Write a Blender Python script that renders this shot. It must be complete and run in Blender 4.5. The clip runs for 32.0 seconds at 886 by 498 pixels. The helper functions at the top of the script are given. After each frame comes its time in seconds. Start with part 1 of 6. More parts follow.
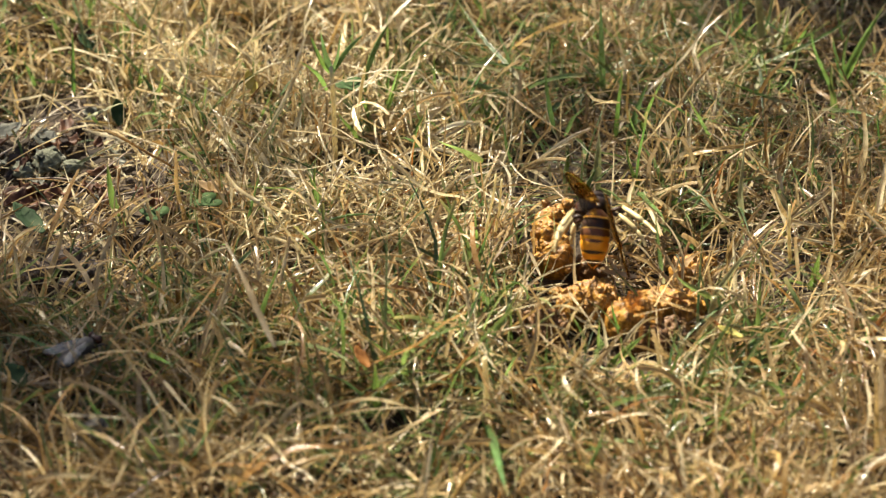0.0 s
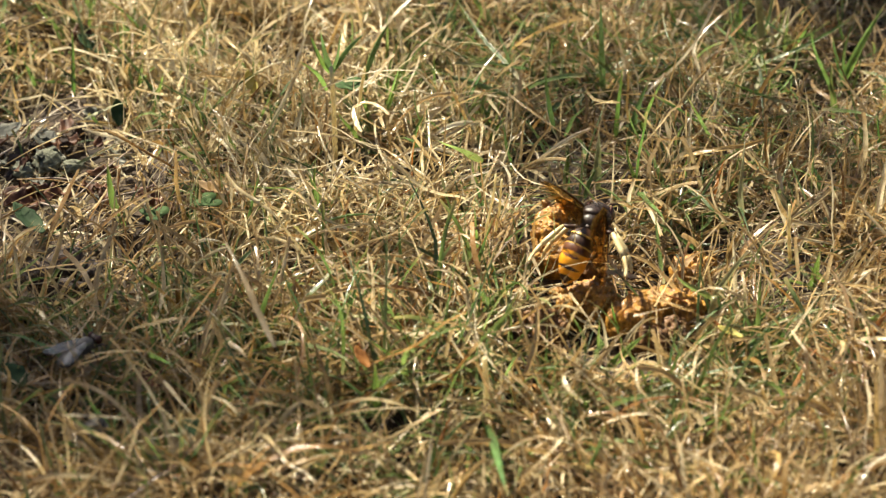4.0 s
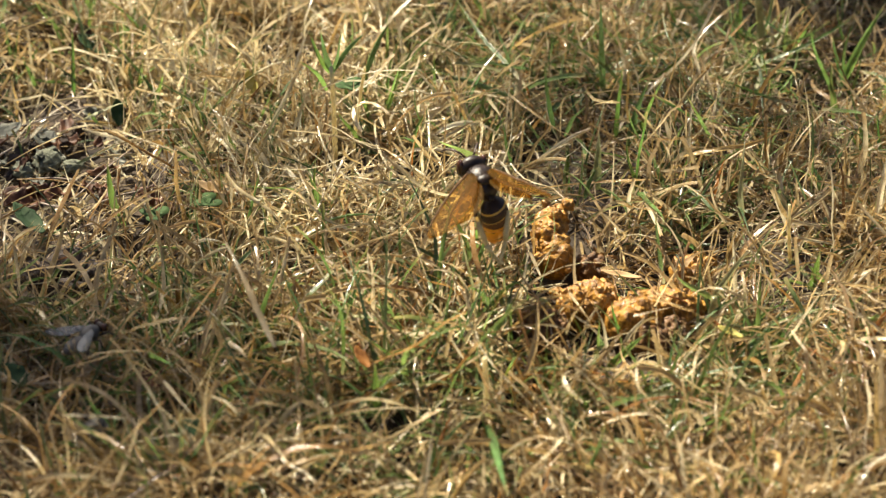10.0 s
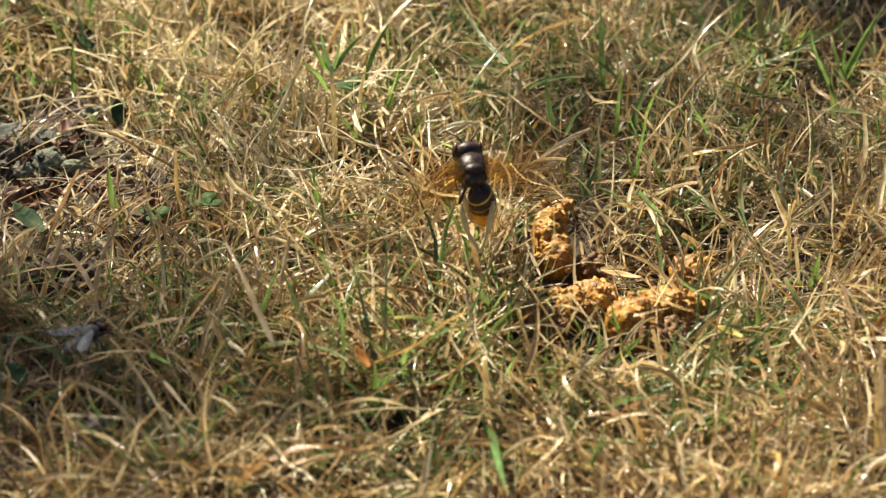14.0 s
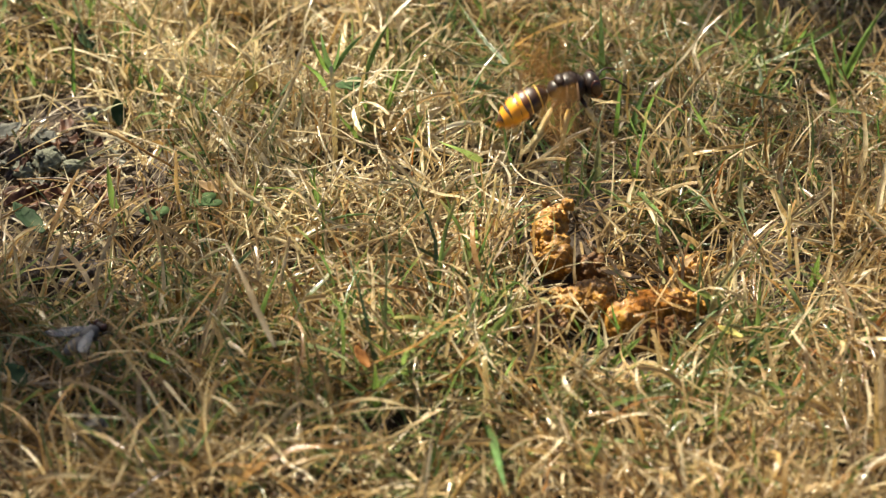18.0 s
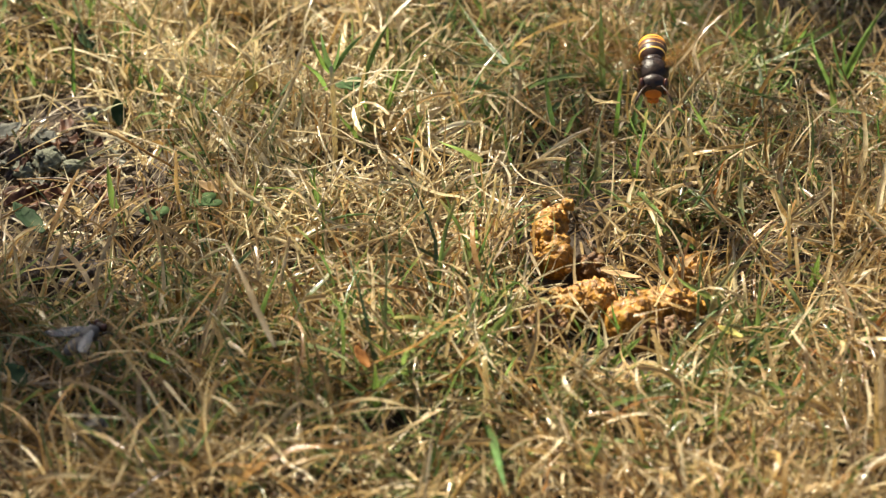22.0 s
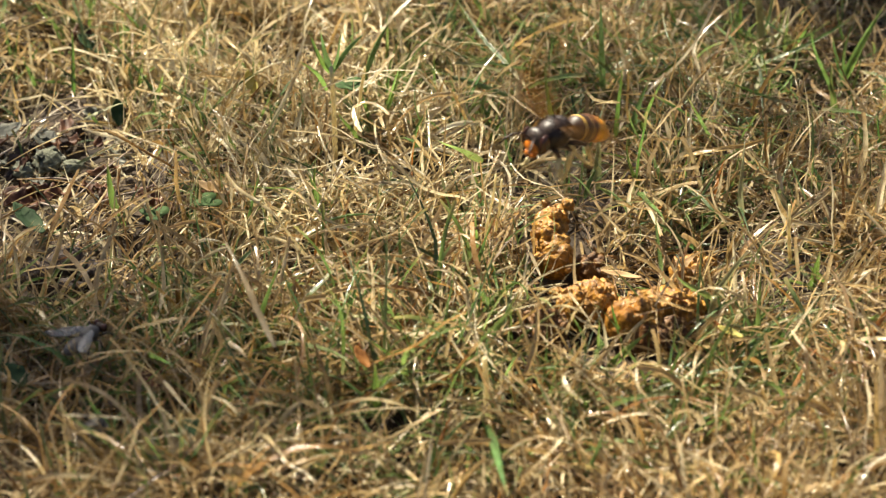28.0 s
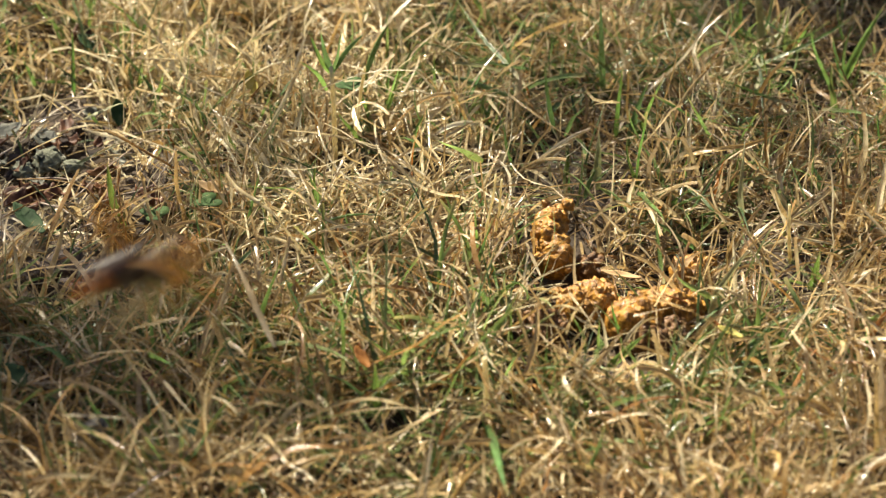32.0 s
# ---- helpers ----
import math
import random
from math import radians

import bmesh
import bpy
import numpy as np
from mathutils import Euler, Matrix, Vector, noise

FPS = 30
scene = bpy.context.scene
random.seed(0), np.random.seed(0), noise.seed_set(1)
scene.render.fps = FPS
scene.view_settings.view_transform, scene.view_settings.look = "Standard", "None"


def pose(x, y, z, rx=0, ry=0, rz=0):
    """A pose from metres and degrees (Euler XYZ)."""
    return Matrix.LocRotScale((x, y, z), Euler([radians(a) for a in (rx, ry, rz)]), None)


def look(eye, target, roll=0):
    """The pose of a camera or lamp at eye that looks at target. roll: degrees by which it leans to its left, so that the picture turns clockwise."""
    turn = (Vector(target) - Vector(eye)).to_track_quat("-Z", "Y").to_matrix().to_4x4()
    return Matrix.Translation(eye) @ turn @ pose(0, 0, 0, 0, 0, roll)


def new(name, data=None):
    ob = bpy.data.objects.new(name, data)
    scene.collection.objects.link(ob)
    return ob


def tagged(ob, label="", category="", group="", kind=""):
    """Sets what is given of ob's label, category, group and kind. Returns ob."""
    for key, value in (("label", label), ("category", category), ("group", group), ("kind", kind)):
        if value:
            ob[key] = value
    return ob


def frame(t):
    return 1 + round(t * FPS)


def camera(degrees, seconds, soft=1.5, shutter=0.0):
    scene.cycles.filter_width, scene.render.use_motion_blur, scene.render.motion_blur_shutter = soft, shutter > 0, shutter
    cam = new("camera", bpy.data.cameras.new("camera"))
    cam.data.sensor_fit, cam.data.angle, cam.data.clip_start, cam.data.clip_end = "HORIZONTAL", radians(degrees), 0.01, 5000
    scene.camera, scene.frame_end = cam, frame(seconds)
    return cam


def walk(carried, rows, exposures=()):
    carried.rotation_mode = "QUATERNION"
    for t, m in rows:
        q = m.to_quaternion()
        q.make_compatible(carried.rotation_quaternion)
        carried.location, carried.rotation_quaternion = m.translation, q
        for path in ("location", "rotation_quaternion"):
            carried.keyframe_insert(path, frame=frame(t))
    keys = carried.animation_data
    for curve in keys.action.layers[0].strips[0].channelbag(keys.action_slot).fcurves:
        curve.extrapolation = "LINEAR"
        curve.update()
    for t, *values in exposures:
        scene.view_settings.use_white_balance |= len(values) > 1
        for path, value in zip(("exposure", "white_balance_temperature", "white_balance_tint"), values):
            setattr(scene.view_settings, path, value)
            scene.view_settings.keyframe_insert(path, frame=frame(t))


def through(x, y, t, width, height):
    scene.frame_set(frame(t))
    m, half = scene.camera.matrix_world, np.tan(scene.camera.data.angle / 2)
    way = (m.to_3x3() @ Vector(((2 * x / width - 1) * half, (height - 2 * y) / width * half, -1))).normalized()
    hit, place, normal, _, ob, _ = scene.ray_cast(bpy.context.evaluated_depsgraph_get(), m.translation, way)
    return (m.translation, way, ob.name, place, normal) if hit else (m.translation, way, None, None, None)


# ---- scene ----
cam = camera(22, 32.0, soft=1.2, shutter=2.4)
cam.data.dof.use_dof = True
cam.data.dof.focus_distance = 0.455
cam.data.dof.aperture_fstop = 23.0
EYE, TARGET = (0, -0.36902, 0.24964), (0, 0, 0.01)
walk(cam, [(0, look(EYE, TARGET)), (32, look(EYE, TARGET))], exposures=[(0, 1.50), (32, 1.50)])

# ---- daylight ----
SUN_AZ, SUN_EL = radians(-40), radians(50)      # azimuth from +y, clockwise
world = bpy.data.worlds.new("sky")
scene.world = world
world.use_nodes = True
wn = world.node_tree.nodes
sky = wn.new("ShaderNodeTexSky")
sky.sky_type = "NISHITA"
sky.sun_disc = False
sky.air_density, sky.dust_density = 0.8, 3.0
sky.sun_elevation, sky.sun_rotation = SUN_EL, SUN_AZ
wn["Background"].inputs["Strength"].default_value = 0.039
world.node_tree.links.new(sky.outputs["Color"], wn["Background"].inputs["Color"])
sun_data = bpy.data.lights.new("sun", "SUN")
sun_data.energy, sun_data.angle, sun_data.color = 5.15, radians(0.55), (1.0, 0.912, 0.72)
sun = new("sun", sun_data)
to_sun = Vector((math.sin(SUN_AZ) * math.cos(SUN_EL), math.cos(SUN_AZ) * math.cos(SUN_EL), math.sin(SUN_EL)))
sun.matrix_world = look(to_sun * 3, (0, 0, 0))


# ---- materials ----
def nodes_of(name):
    m = bpy.data.materials.new(name)
    m.use_nodes = True
    nt = m.node_tree
    return m, nt, nt.nodes["Principled BSDF"], nt.nodes["Material Output"]


def put(nt, kind, **sets):
    n = nt.nodes.new(kind)
    for k, v in sets.items():
        if k in n.inputs:
            n.inputs[k].default_value = v
    return n


def ramp(nt, fac, stops):
    n = nt.nodes.new("ShaderNodeValToRGB")
    els = n.color_ramp.elements
    while len(els) < len(stops):
        els.new(0.5)
    for e, (p, c) in zip(els, stops):
        e.position, e.color = p, (*c, 1)
    nt.links.new(fac, n.inputs["Fac"])
    return n.outputs["Color"]


def noise_of(nt, scale, detail=3.0, coords="Object", stretch=None):
    tc = nt.nodes.new("ShaderNodeTexCoord")
    src = tc.outputs[coords]
    if stretch:
        mp = nt.nodes.new("ShaderNodeMapping")
        mp.inputs["Scale"].default_value = stretch
        nt.links.new(src, mp.inputs["Vector"])
        src = mp.outputs["Vector"]
    n = put(nt, "ShaderNodeTexNoise", Scale=scale, Detail=detail)
    nt.links.new(src, n.inputs["Vector"])
    return n.outputs["Fac"]


def mix_colour(nt, fac, a, b, blend="MIX"):
    n = nt.nodes.new("ShaderNodeMix")
    n.data_type, n.blend_type = "RGBA", blend
    if isinstance(fac, float):
        n.inputs["Factor"].default_value = fac
    else:
        nt.links.new(fac, n.inputs["Factor"])
    for idx, v in ((6, a), (7, b)):
        if isinstance(v, tuple):
            n.inputs[idx].default_value = (*v, 1)
        else:
            nt.links.new(v, n.inputs[idx])
    return n.outputs[2]


def maths(nt, op, a, b=None):
    n = nt.nodes.new("ShaderNodeMath")
    n.operation = op
    for i, v in ((0, a), (1, b)):
        if v is None:
            continue
        if isinstance(v, (int, float)):
            n.inputs[i].default_value = v
        else:
            nt.links.new(v, n.inputs[i])
    return n.outputs[0]


def bump(nt, bsdf, height, strength, distance):
    n = nt.nodes.new("ShaderNodeBump")
    n.inputs["Strength"].default_value, n.inputs["Distance"].default_value = strength, distance
    nt.links.new(height, n.inputs["Height"])
    nt.links.new(n.outputs["Normal"], bsdf.inputs["Normal"])


def blade_material(name, stops, tip, rough=0.22, through_light=0.34, per_object=False, tip_from=0.75, base=None):
    """Grass: colour by blade, blotches, a browned tip, fine ribs along the blade, light passing through."""
    m, nt, b, out = nodes_of(name)
    if per_object:
        rnd = nt.nodes.new("ShaderNodeObjectInfo").outputs["Random"]
    else:
        rnd = nt.nodes.new("ShaderNodeNewGeometry").outputs["Random Per Island"]
    col = ramp(nt, rnd, stops)
    blot = ramp(nt, noise_of(nt, 260, 3), [(0.35, (0.62, 0.58, 0.52)), (0.65, (1.12, 1.08, 1.02))])
    col = mix_colour(nt, 1.0, col, blot, "MULTIPLY")
    patch = ramp(nt, noise_of(nt, 95, 2), [(0.36, (0.66, 0.60, 0.52)), (0.62, (1.14, 1.15, 1.15))])    # bleached and weathered clumps
    col = mix_colour(nt, 1.0, col, patch, "MULTIPLY")
    along = nt.nodes.new("ShaderNodeAttribute")
    along.attribute_name = "along"
    mr = nt.nodes.new("ShaderNodeMapRange")
    mr.inputs["From Min"].default_value = tip_from
    nt.links.new(along.outputs["Fac"], mr.inputs["Value"])
    col = mix_colour(nt, mr.outputs["Result"], col, tip)
    if base:        # bleached sheath at the foot of the blade
        foot = nt.nodes.new("ShaderNodeMapRange")
        foot.inputs["From Min"].default_value, foot.inputs["From Max"].default_value = 0.32, 0.08
        nt.links.new(along.outputs["Fac"], foot.inputs["Value"])
        col = mix_colour(nt, foot.outputs["Result"], col, base)
    across = nt.nodes.new("ShaderNodeAttribute")
    across.attribute_name = "across"
    rib = maths(nt, "SINE", maths(nt, "MULTIPLY", across.outputs["Fac"], 16.0))
    col = mix_colour(nt, maths(nt, "MULTIPLY", maths(nt, "ADD", rib, 1.0), 0.10), col, (0.10, 0.07, 0.03))
    nt.links.new(col, b.inputs["Base Color"])
    gloss = nt.nodes.new("ShaderNodeMapRange")
    gloss.inputs["From Min"].default_value, gloss.inputs["From Max"].default_value = 0.3, 0.7
    gloss.inputs["To Min"].default_value, gloss.inputs["To Max"].default_value = rough * 0.55, rough * 1.7
    nt.links.new(noise_of(nt, 900, 2), gloss.inputs["Value"])
    nt.links.new(gloss.outputs["Result"], b.inputs["Roughness"])
    b.inputs["Specular IOR Level"].default_value = 1.0
    bump(nt, b, rib, 0.5, 0.00008)
    tr = nt.nodes.new("ShaderNodeBsdfTranslucent")
    nt.links.new(col, tr.inputs["Color"])
    mx = nt.nodes.new("ShaderNodeMixShader")
    mx.inputs["Fac"].default_value = through_light
    nt.links.new(b.outputs["BSDF"], mx.inputs[1])
    nt.links.new(tr.outputs["BSDF"], mx.inputs[2])
    nt.links.new(mx.outputs["Shader"], out.inputs["Surface"])
    return m


STRAW = [(0.0, (0.70, 0.60, 0.36)), (0.2, (0.50, 0.35, 0.15)), (0.36, (0.92, 0.86, 0.66)), (0.5, (0.28, 0.155, 0.055)),
         (0.62, (0.70, 0.53, 0.24)), (0.75, (0.62, 0.55, 0.38)), (0.88, (0.96, 0.92, 0.75)), (1.0, (0.44, 0.22, 0.065))]
GREEN = [(0.0, (0.12, 0.24, 0.060)), (0.25, (0.20, 0.32, 0.085)), (0.5, (0.095, 0.20, 0.085)), (0.75, (0.27, 0.36, 0.13)), (1.0, (0.14, 0.30, 0.060))]
STRAW = [(p, (c[0], c[1] * 0.965, c[2] * 0.88)) for p, c in STRAW]
M_STRAW = blade_material("dry_straw", STRAW, (0.50, 0.34, 0.16))
# decayed straw, darkened further to put gap shade into its colour
M_SHADED_THATCH = blade_material("thatch", [(p, (c[0] * 0.40, c[1] * 0.34, c[2] * 0.28)) for p, c in STRAW], (0.4, 0.27, 0.13), rough=0.5, through_light=0.25)
M_GREEN = blade_material("green_blade", GREEN, (0.42, 0.36, 0.13), rough=0.30, through_light=0.42, tip_from=0.82, base=(0.50, 0.45, 0.24))
M_GREEN_ONE = blade_material("green_blade_tuft", [(p, (c[0] * 1.2, c[1] * 1.3, c[2] * 1.1)) for p, c in GREEN], (0.42, 0.36, 0.13), rough=0.30, through_light=0.42, per_object=True, tip_from=0.85)
PALE = [(0.0, (0.76, 0.65, 0.39)), (0.25, (0.92, 0.86, 0.62)), (0.5, (0.58, 0.44, 0.20)), (0.75, (0.95, 0.91, 0.72)), (1.0, (0.74, 0.60, 0.30))]
M_STRAW_ONE = blade_material("dry_blade_tuft", [(p, (c[0] * 0.84, c[1] * 0.81, c[2] * 0.76)) for p, c in PALE], (0.50, 0.34, 0.16), per_object=True)
M_WARM = blade_material("ochre_straw", [(0.0, (0.66, 0.46, 0.19)), (0.3, (0.82, 0.66, 0.38)), (0.55, (0.54, 0.30, 0.09)), (0.8, (0.74, 0.56, 0.27)), (1.0, (0.84, 0.75, 0.50))], (0.55, 0.34, 0.13))
M_BLEACH = blade_material("bleached_straw", PALE, (0.56, 0.40, 0.20), through_light=0.36)
M_RUST = blade_material("rusty_blade", [(0.0, (0.50, 0.22, 0.05)), (1.0, (0.42, 0.17, 0.05))], (0.45, 0.2, 0.06), per_object=True)


def plain(name, stops, scale, rough, bump_h=0.0002, bump_s=0.5, metal=0.0, spec=0.5, coat=0.0, detail=5.0, translucent=0.0):
    m, nt, b, out = nodes_of(name)
    f = noise_of(nt, scale, detail)
    col = ramp(nt, f, stops)
    nt.links.new(col, b.inputs["Base Color"])
    b.inputs["Roughness"].default_value = rough
    b.inputs["Metallic"].default_value = metal
    b.inputs["Specular IOR Level"].default_value = spec
    b.inputs["Coat Weight"].default_value = coat
    b.inputs["Coat Roughness"].default_value = 0.2
    if bump_h:
        bump(nt, b, noise_of(nt, scale * 2.3, 6), bump_s, bump_h)
    if translucent:
        tr = nt.nodes.new("ShaderNodeBsdfTranslucent")
        nt.links.new(col, tr.inputs["Color"])
        mx = nt.nodes.new("ShaderNodeMixShader")
        mx.inputs["Fac"].default_value = translucent
        nt.links.new(b.outputs["BSDF"], mx.inputs[1])
        nt.links.new(tr.outputs["BSDF"], mx.inputs[2])
        nt.links.new(mx.outputs["Shader"], out.inputs["Surface"])
    return m


M_STALK = plain("straw_stalk", [(0.3, (0.62, 0.50, 0.25)), (0.5, (0.82, 0.72, 0.44)), (0.7, (0.90, 0.83, 0.58))], 380, 0.40, 0.00008, 0.5, translucent=0.45)
M_DEAD_STEM = plain("dead_stem", [(0.3, (0.16, 0.115, 0.085)), (0.5, (0.29, 0.225, 0.165)), (0.7, (0.42, 0.35, 0.27))], 420, 0.7, 0.0001, 0.6)
M_SOIL = plain("soil", [(0.3, (0.030, 0.019, 0.011)), (0.5, (0.075, 0.048, 0.027)), (0.7, (0.15, 0.105, 0.06))], 420, 0.9, 0.0008, 0.8)
M_CLOD = plain("soil_clod", [(0.3, (0.030, 0.020, 0.016)), (0.55, (0.065, 0.045, 0.036)), (0.75, (0.12, 0.09, 0.07))], 700, 0.85, 0.0005, 0.8)
M_DUNG = plain("ochre_dung", [(0.28, (0.11, 0.044, 0.006)), (0.45, (0.24, 0.110, 0.014)), (0.60, (0.41, 0.202, 0.027)), (0.78, (0.18, 0.077, 0.011))], 650, 0.52, 0.0005, 0.9, spec=0.45, coat=0.15, detail=7)
# brown dung; two lumps wear it as shade beside the ochre ones
M_DUNG_DARK_SHADE = plain("brown_and_shaded_dung", [(0.3, (0.045, 0.018, 0.005)), (0.5, (0.13, 0.056, 0.012)), (0.75, (0.25, 0.125, 0.030))], 700, 0.62, 0.0005, 0.9, coat=0.08, detail=8)
M_LEAF_BROWN = plain("dead_leaf", [(0.3, (0.050, 0.017, 0.008)), (0.55, (0.135, 0.052, 0.020)), (0.75, (0.30, 0.150, 0.062))], 240, 0.6, 0.0003, 0.6, translucent=0.2)
M_LEAF_GREY = plain("grey_leaf", [(0.3, (0.045, 0.046, 0.034)), (0.5, (0.12, 0.12, 0.088)), (0.72, (0.30, 0.29, 0.215))], 300, 0.65, 0.0004, 0.7, translucent=0.06)
M_LEAF_GREEN = plain("green_leaf", [(0.3, (0.020, 0.042, 0.018)), (0.55, (0.036, 0.070, 0.027)), (0.75, (0.085, 0.105, 0.050))], 300, 0.72, 0.0004, 0.7, translucent=0.18, spec=0.2)
M_CLOVER = plain("clover_leaf", [(0.3, (0.034, 0.080, 0.020)), (0.6, (0.065, 0.125, 0.030)), (0.8, (0.12, 0.175, 0.05))], 300, 0.8, 0.0004, 0.6, translucent=0.32)
M_MOSS = plain("lichen", [(0.3, (0.09, 0.095, 0.06)), (0.55, (0.20, 0.205, 0.135)), (0.75, (0.36, 0.36, 0.27))], 500, 0.8, 0.0006, 0.8)
M_STONE = plain("pebble", [(0.3, (0.10, 0.09, 0.075)), (0.6, (0.17, 0.155, 0.13)), (0.8, (0.25, 0.23, 0.20))], 300, 0.6, 0.0002, 0.5)
M_PETAL = plain("yellow_petal", [(0.3, (0.42, 0.36, 0.08)), (0.7, (0.56, 0.50, 0.16))], 300, 0.5, 0.0001, 0.3, translucent=0.3)
# insects
M_BLACK = plain("black_shell", [(0.35, (0.014, 0.008, 0.006)), (0.6, (0.030, 0.016, 0.010)), (0.8, (0.060, 0.036, 0.024))], 700, 0.42, 0.00012, 0.9, spec=0.4)
M_BROWN = plain("dark_brown_shell", [(0.3, (0.016, 0.007, 0.004)), (0.55, (0.038, 0.015, 0.007)), (0.8, (0.085, 0.034, 0.013))], 500, 0.46, 0.00006, 0.4, spec=0.4)
M_ORANGE = plain("orange_shell", [(0.3, (0.62, 0.225, 0.011)), (0.6, (0.82, 0.345, 0.017)), (0.8, (0.88, 0.44, 0.036))], 500, 0.35, 0.00004, 0.4)
M_YELLOW = plain("yellow_band", [(0.3, (0.50, 0.29, 0.05)), (0.7, (0.66, 0.42, 0.09))], 600, 0.38, 0.00003, 0.3)
M_RUSSET = plain("russet_shell", [(0.3, (0.055, 0.018, 0.006)), (0.6, (0.13, 0.042, 0.010)), (0.8, (0.30, 0.11, 0.02))], 600, 0.42, 0.00004, 0.4)
M_FACE = plain("orange_face", [(0.3, (0.46, 0.12, 0.008)), (0.7, (0.64, 0.20, 0.012))], 600, 0.4, 0.00004, 0.4)
M_TARSUS = plain("pale_yellow_leg", [(0.3, (0.48, 0.37, 0.16)), (0.7, (0.70, 0.58, 0.32))], 700, 0.4, 0.00004, 0.4)
M_EYE = plain("compound_eye", [(0.3, (0.035, 0.012, 0.008)), (0.7, (0.07, 0.025, 0.014))], 900, 0.18, 0.00002, 0.3)
M_FLY_GREY = plain("grey_fly_shell", [(0.3, (0.040, 0.037, 0.034)), (0.55, (0.085, 0.078, 0.072)), (0.75, (0.15, 0.14, 0.13))], 900, 0.5, 0.00006, 0.5)
M_FLY_TEAL = plain("metallic_teal_shell", [(0.3, (0.022, 0.050, 0.047)), (0.6, (0.042, 0.085, 0.08)), (0.8, (0.07, 0.13, 0.12))], 800, 0.6, 0.00005, 0.4, metal=0.3)


def wing_material(name, tint, clear, through, rough=0.25):
    m, nt, b, out = nodes_of(name)
    f = noise_of(nt, 420, 4, stretch=(0.25, 1, 1))
    nt.links.new(ramp(nt, f, [(0.3, tuple(c * 0.6 for c in tint)), (0.7, tint)]), b.inputs["Base Color"])
    b.inputs["Roughness"].default_value = rough
    b.inputs["Specular IOR Level"].default_value = 0.3
    tr = nt.nodes.new("ShaderNodeBsdfTransparent")
    tr.inputs["Color"].default_value = (*through, 1)
    mx = nt.nodes.new("ShaderNodeMixShader")
    mx.inputs["Fac"].default_value = clear
    nt.links.new(b.outputs["BSDF"], mx.inputs[1])
    nt.links.new(tr.outputs["BSDF"], mx.inputs[2])
    nt.links.new(mx.outputs["Shader"], out.inputs["Surface"])
    return m


M_WING = wing_material("amber_wing", (0.33, 0.18, 0.035), 0.91, (0.86, 0.73, 0.47), 0.55)
M_WING_TEAL = wing_material("clear_fly_wing", (0.22, 0.22, 0.20), 0.86, (0.85, 0.85, 0.84))
M_WING_FLY = wing_material("grey_fly_wing", (0.42, 0.41, 0.40), 0.6, (0.92, 0.91, 0.90))
M_VEIN = plain("wing_vein", [(0.3, (0.05, 0.024, 0.009)), (0.7, (0.10, 0.048, 0.016))], 500, 0.7, 0, spec=0.2)


# ---- helpers of the scene ----
def part(name, bm, material, parent, label=""):
    """Links a bmesh as one smooth mesh object under a thing or a part."""
    me = bpy.data.meshes.new(name)
    bm.normal_update()
    bm.to_mesh(me)
    bm.free()
    for m in (material if isinstance(material, (list, tuple)) else [material]):
        me.materials.append(m)
    for p in me.polygons:
        p.use_smooth = True
    ob = new(name, me)
    ob.parent = parent
    if label:
        tagged(ob, label)
    return ob


def ground_height(x, y):
    """Gentle unevenness of the lawn's soil, in metres."""
    return (0.0022 * np.sin(x * 61 + 1.3) * np.cos(y * 47 + 0.4) + 0.0016 * np.sin(x * 133 - y * 91) + 0.0009 * np.cos(x * 260 + y * 210)) * np.exp(-(x * x + y * y) / 1.0)


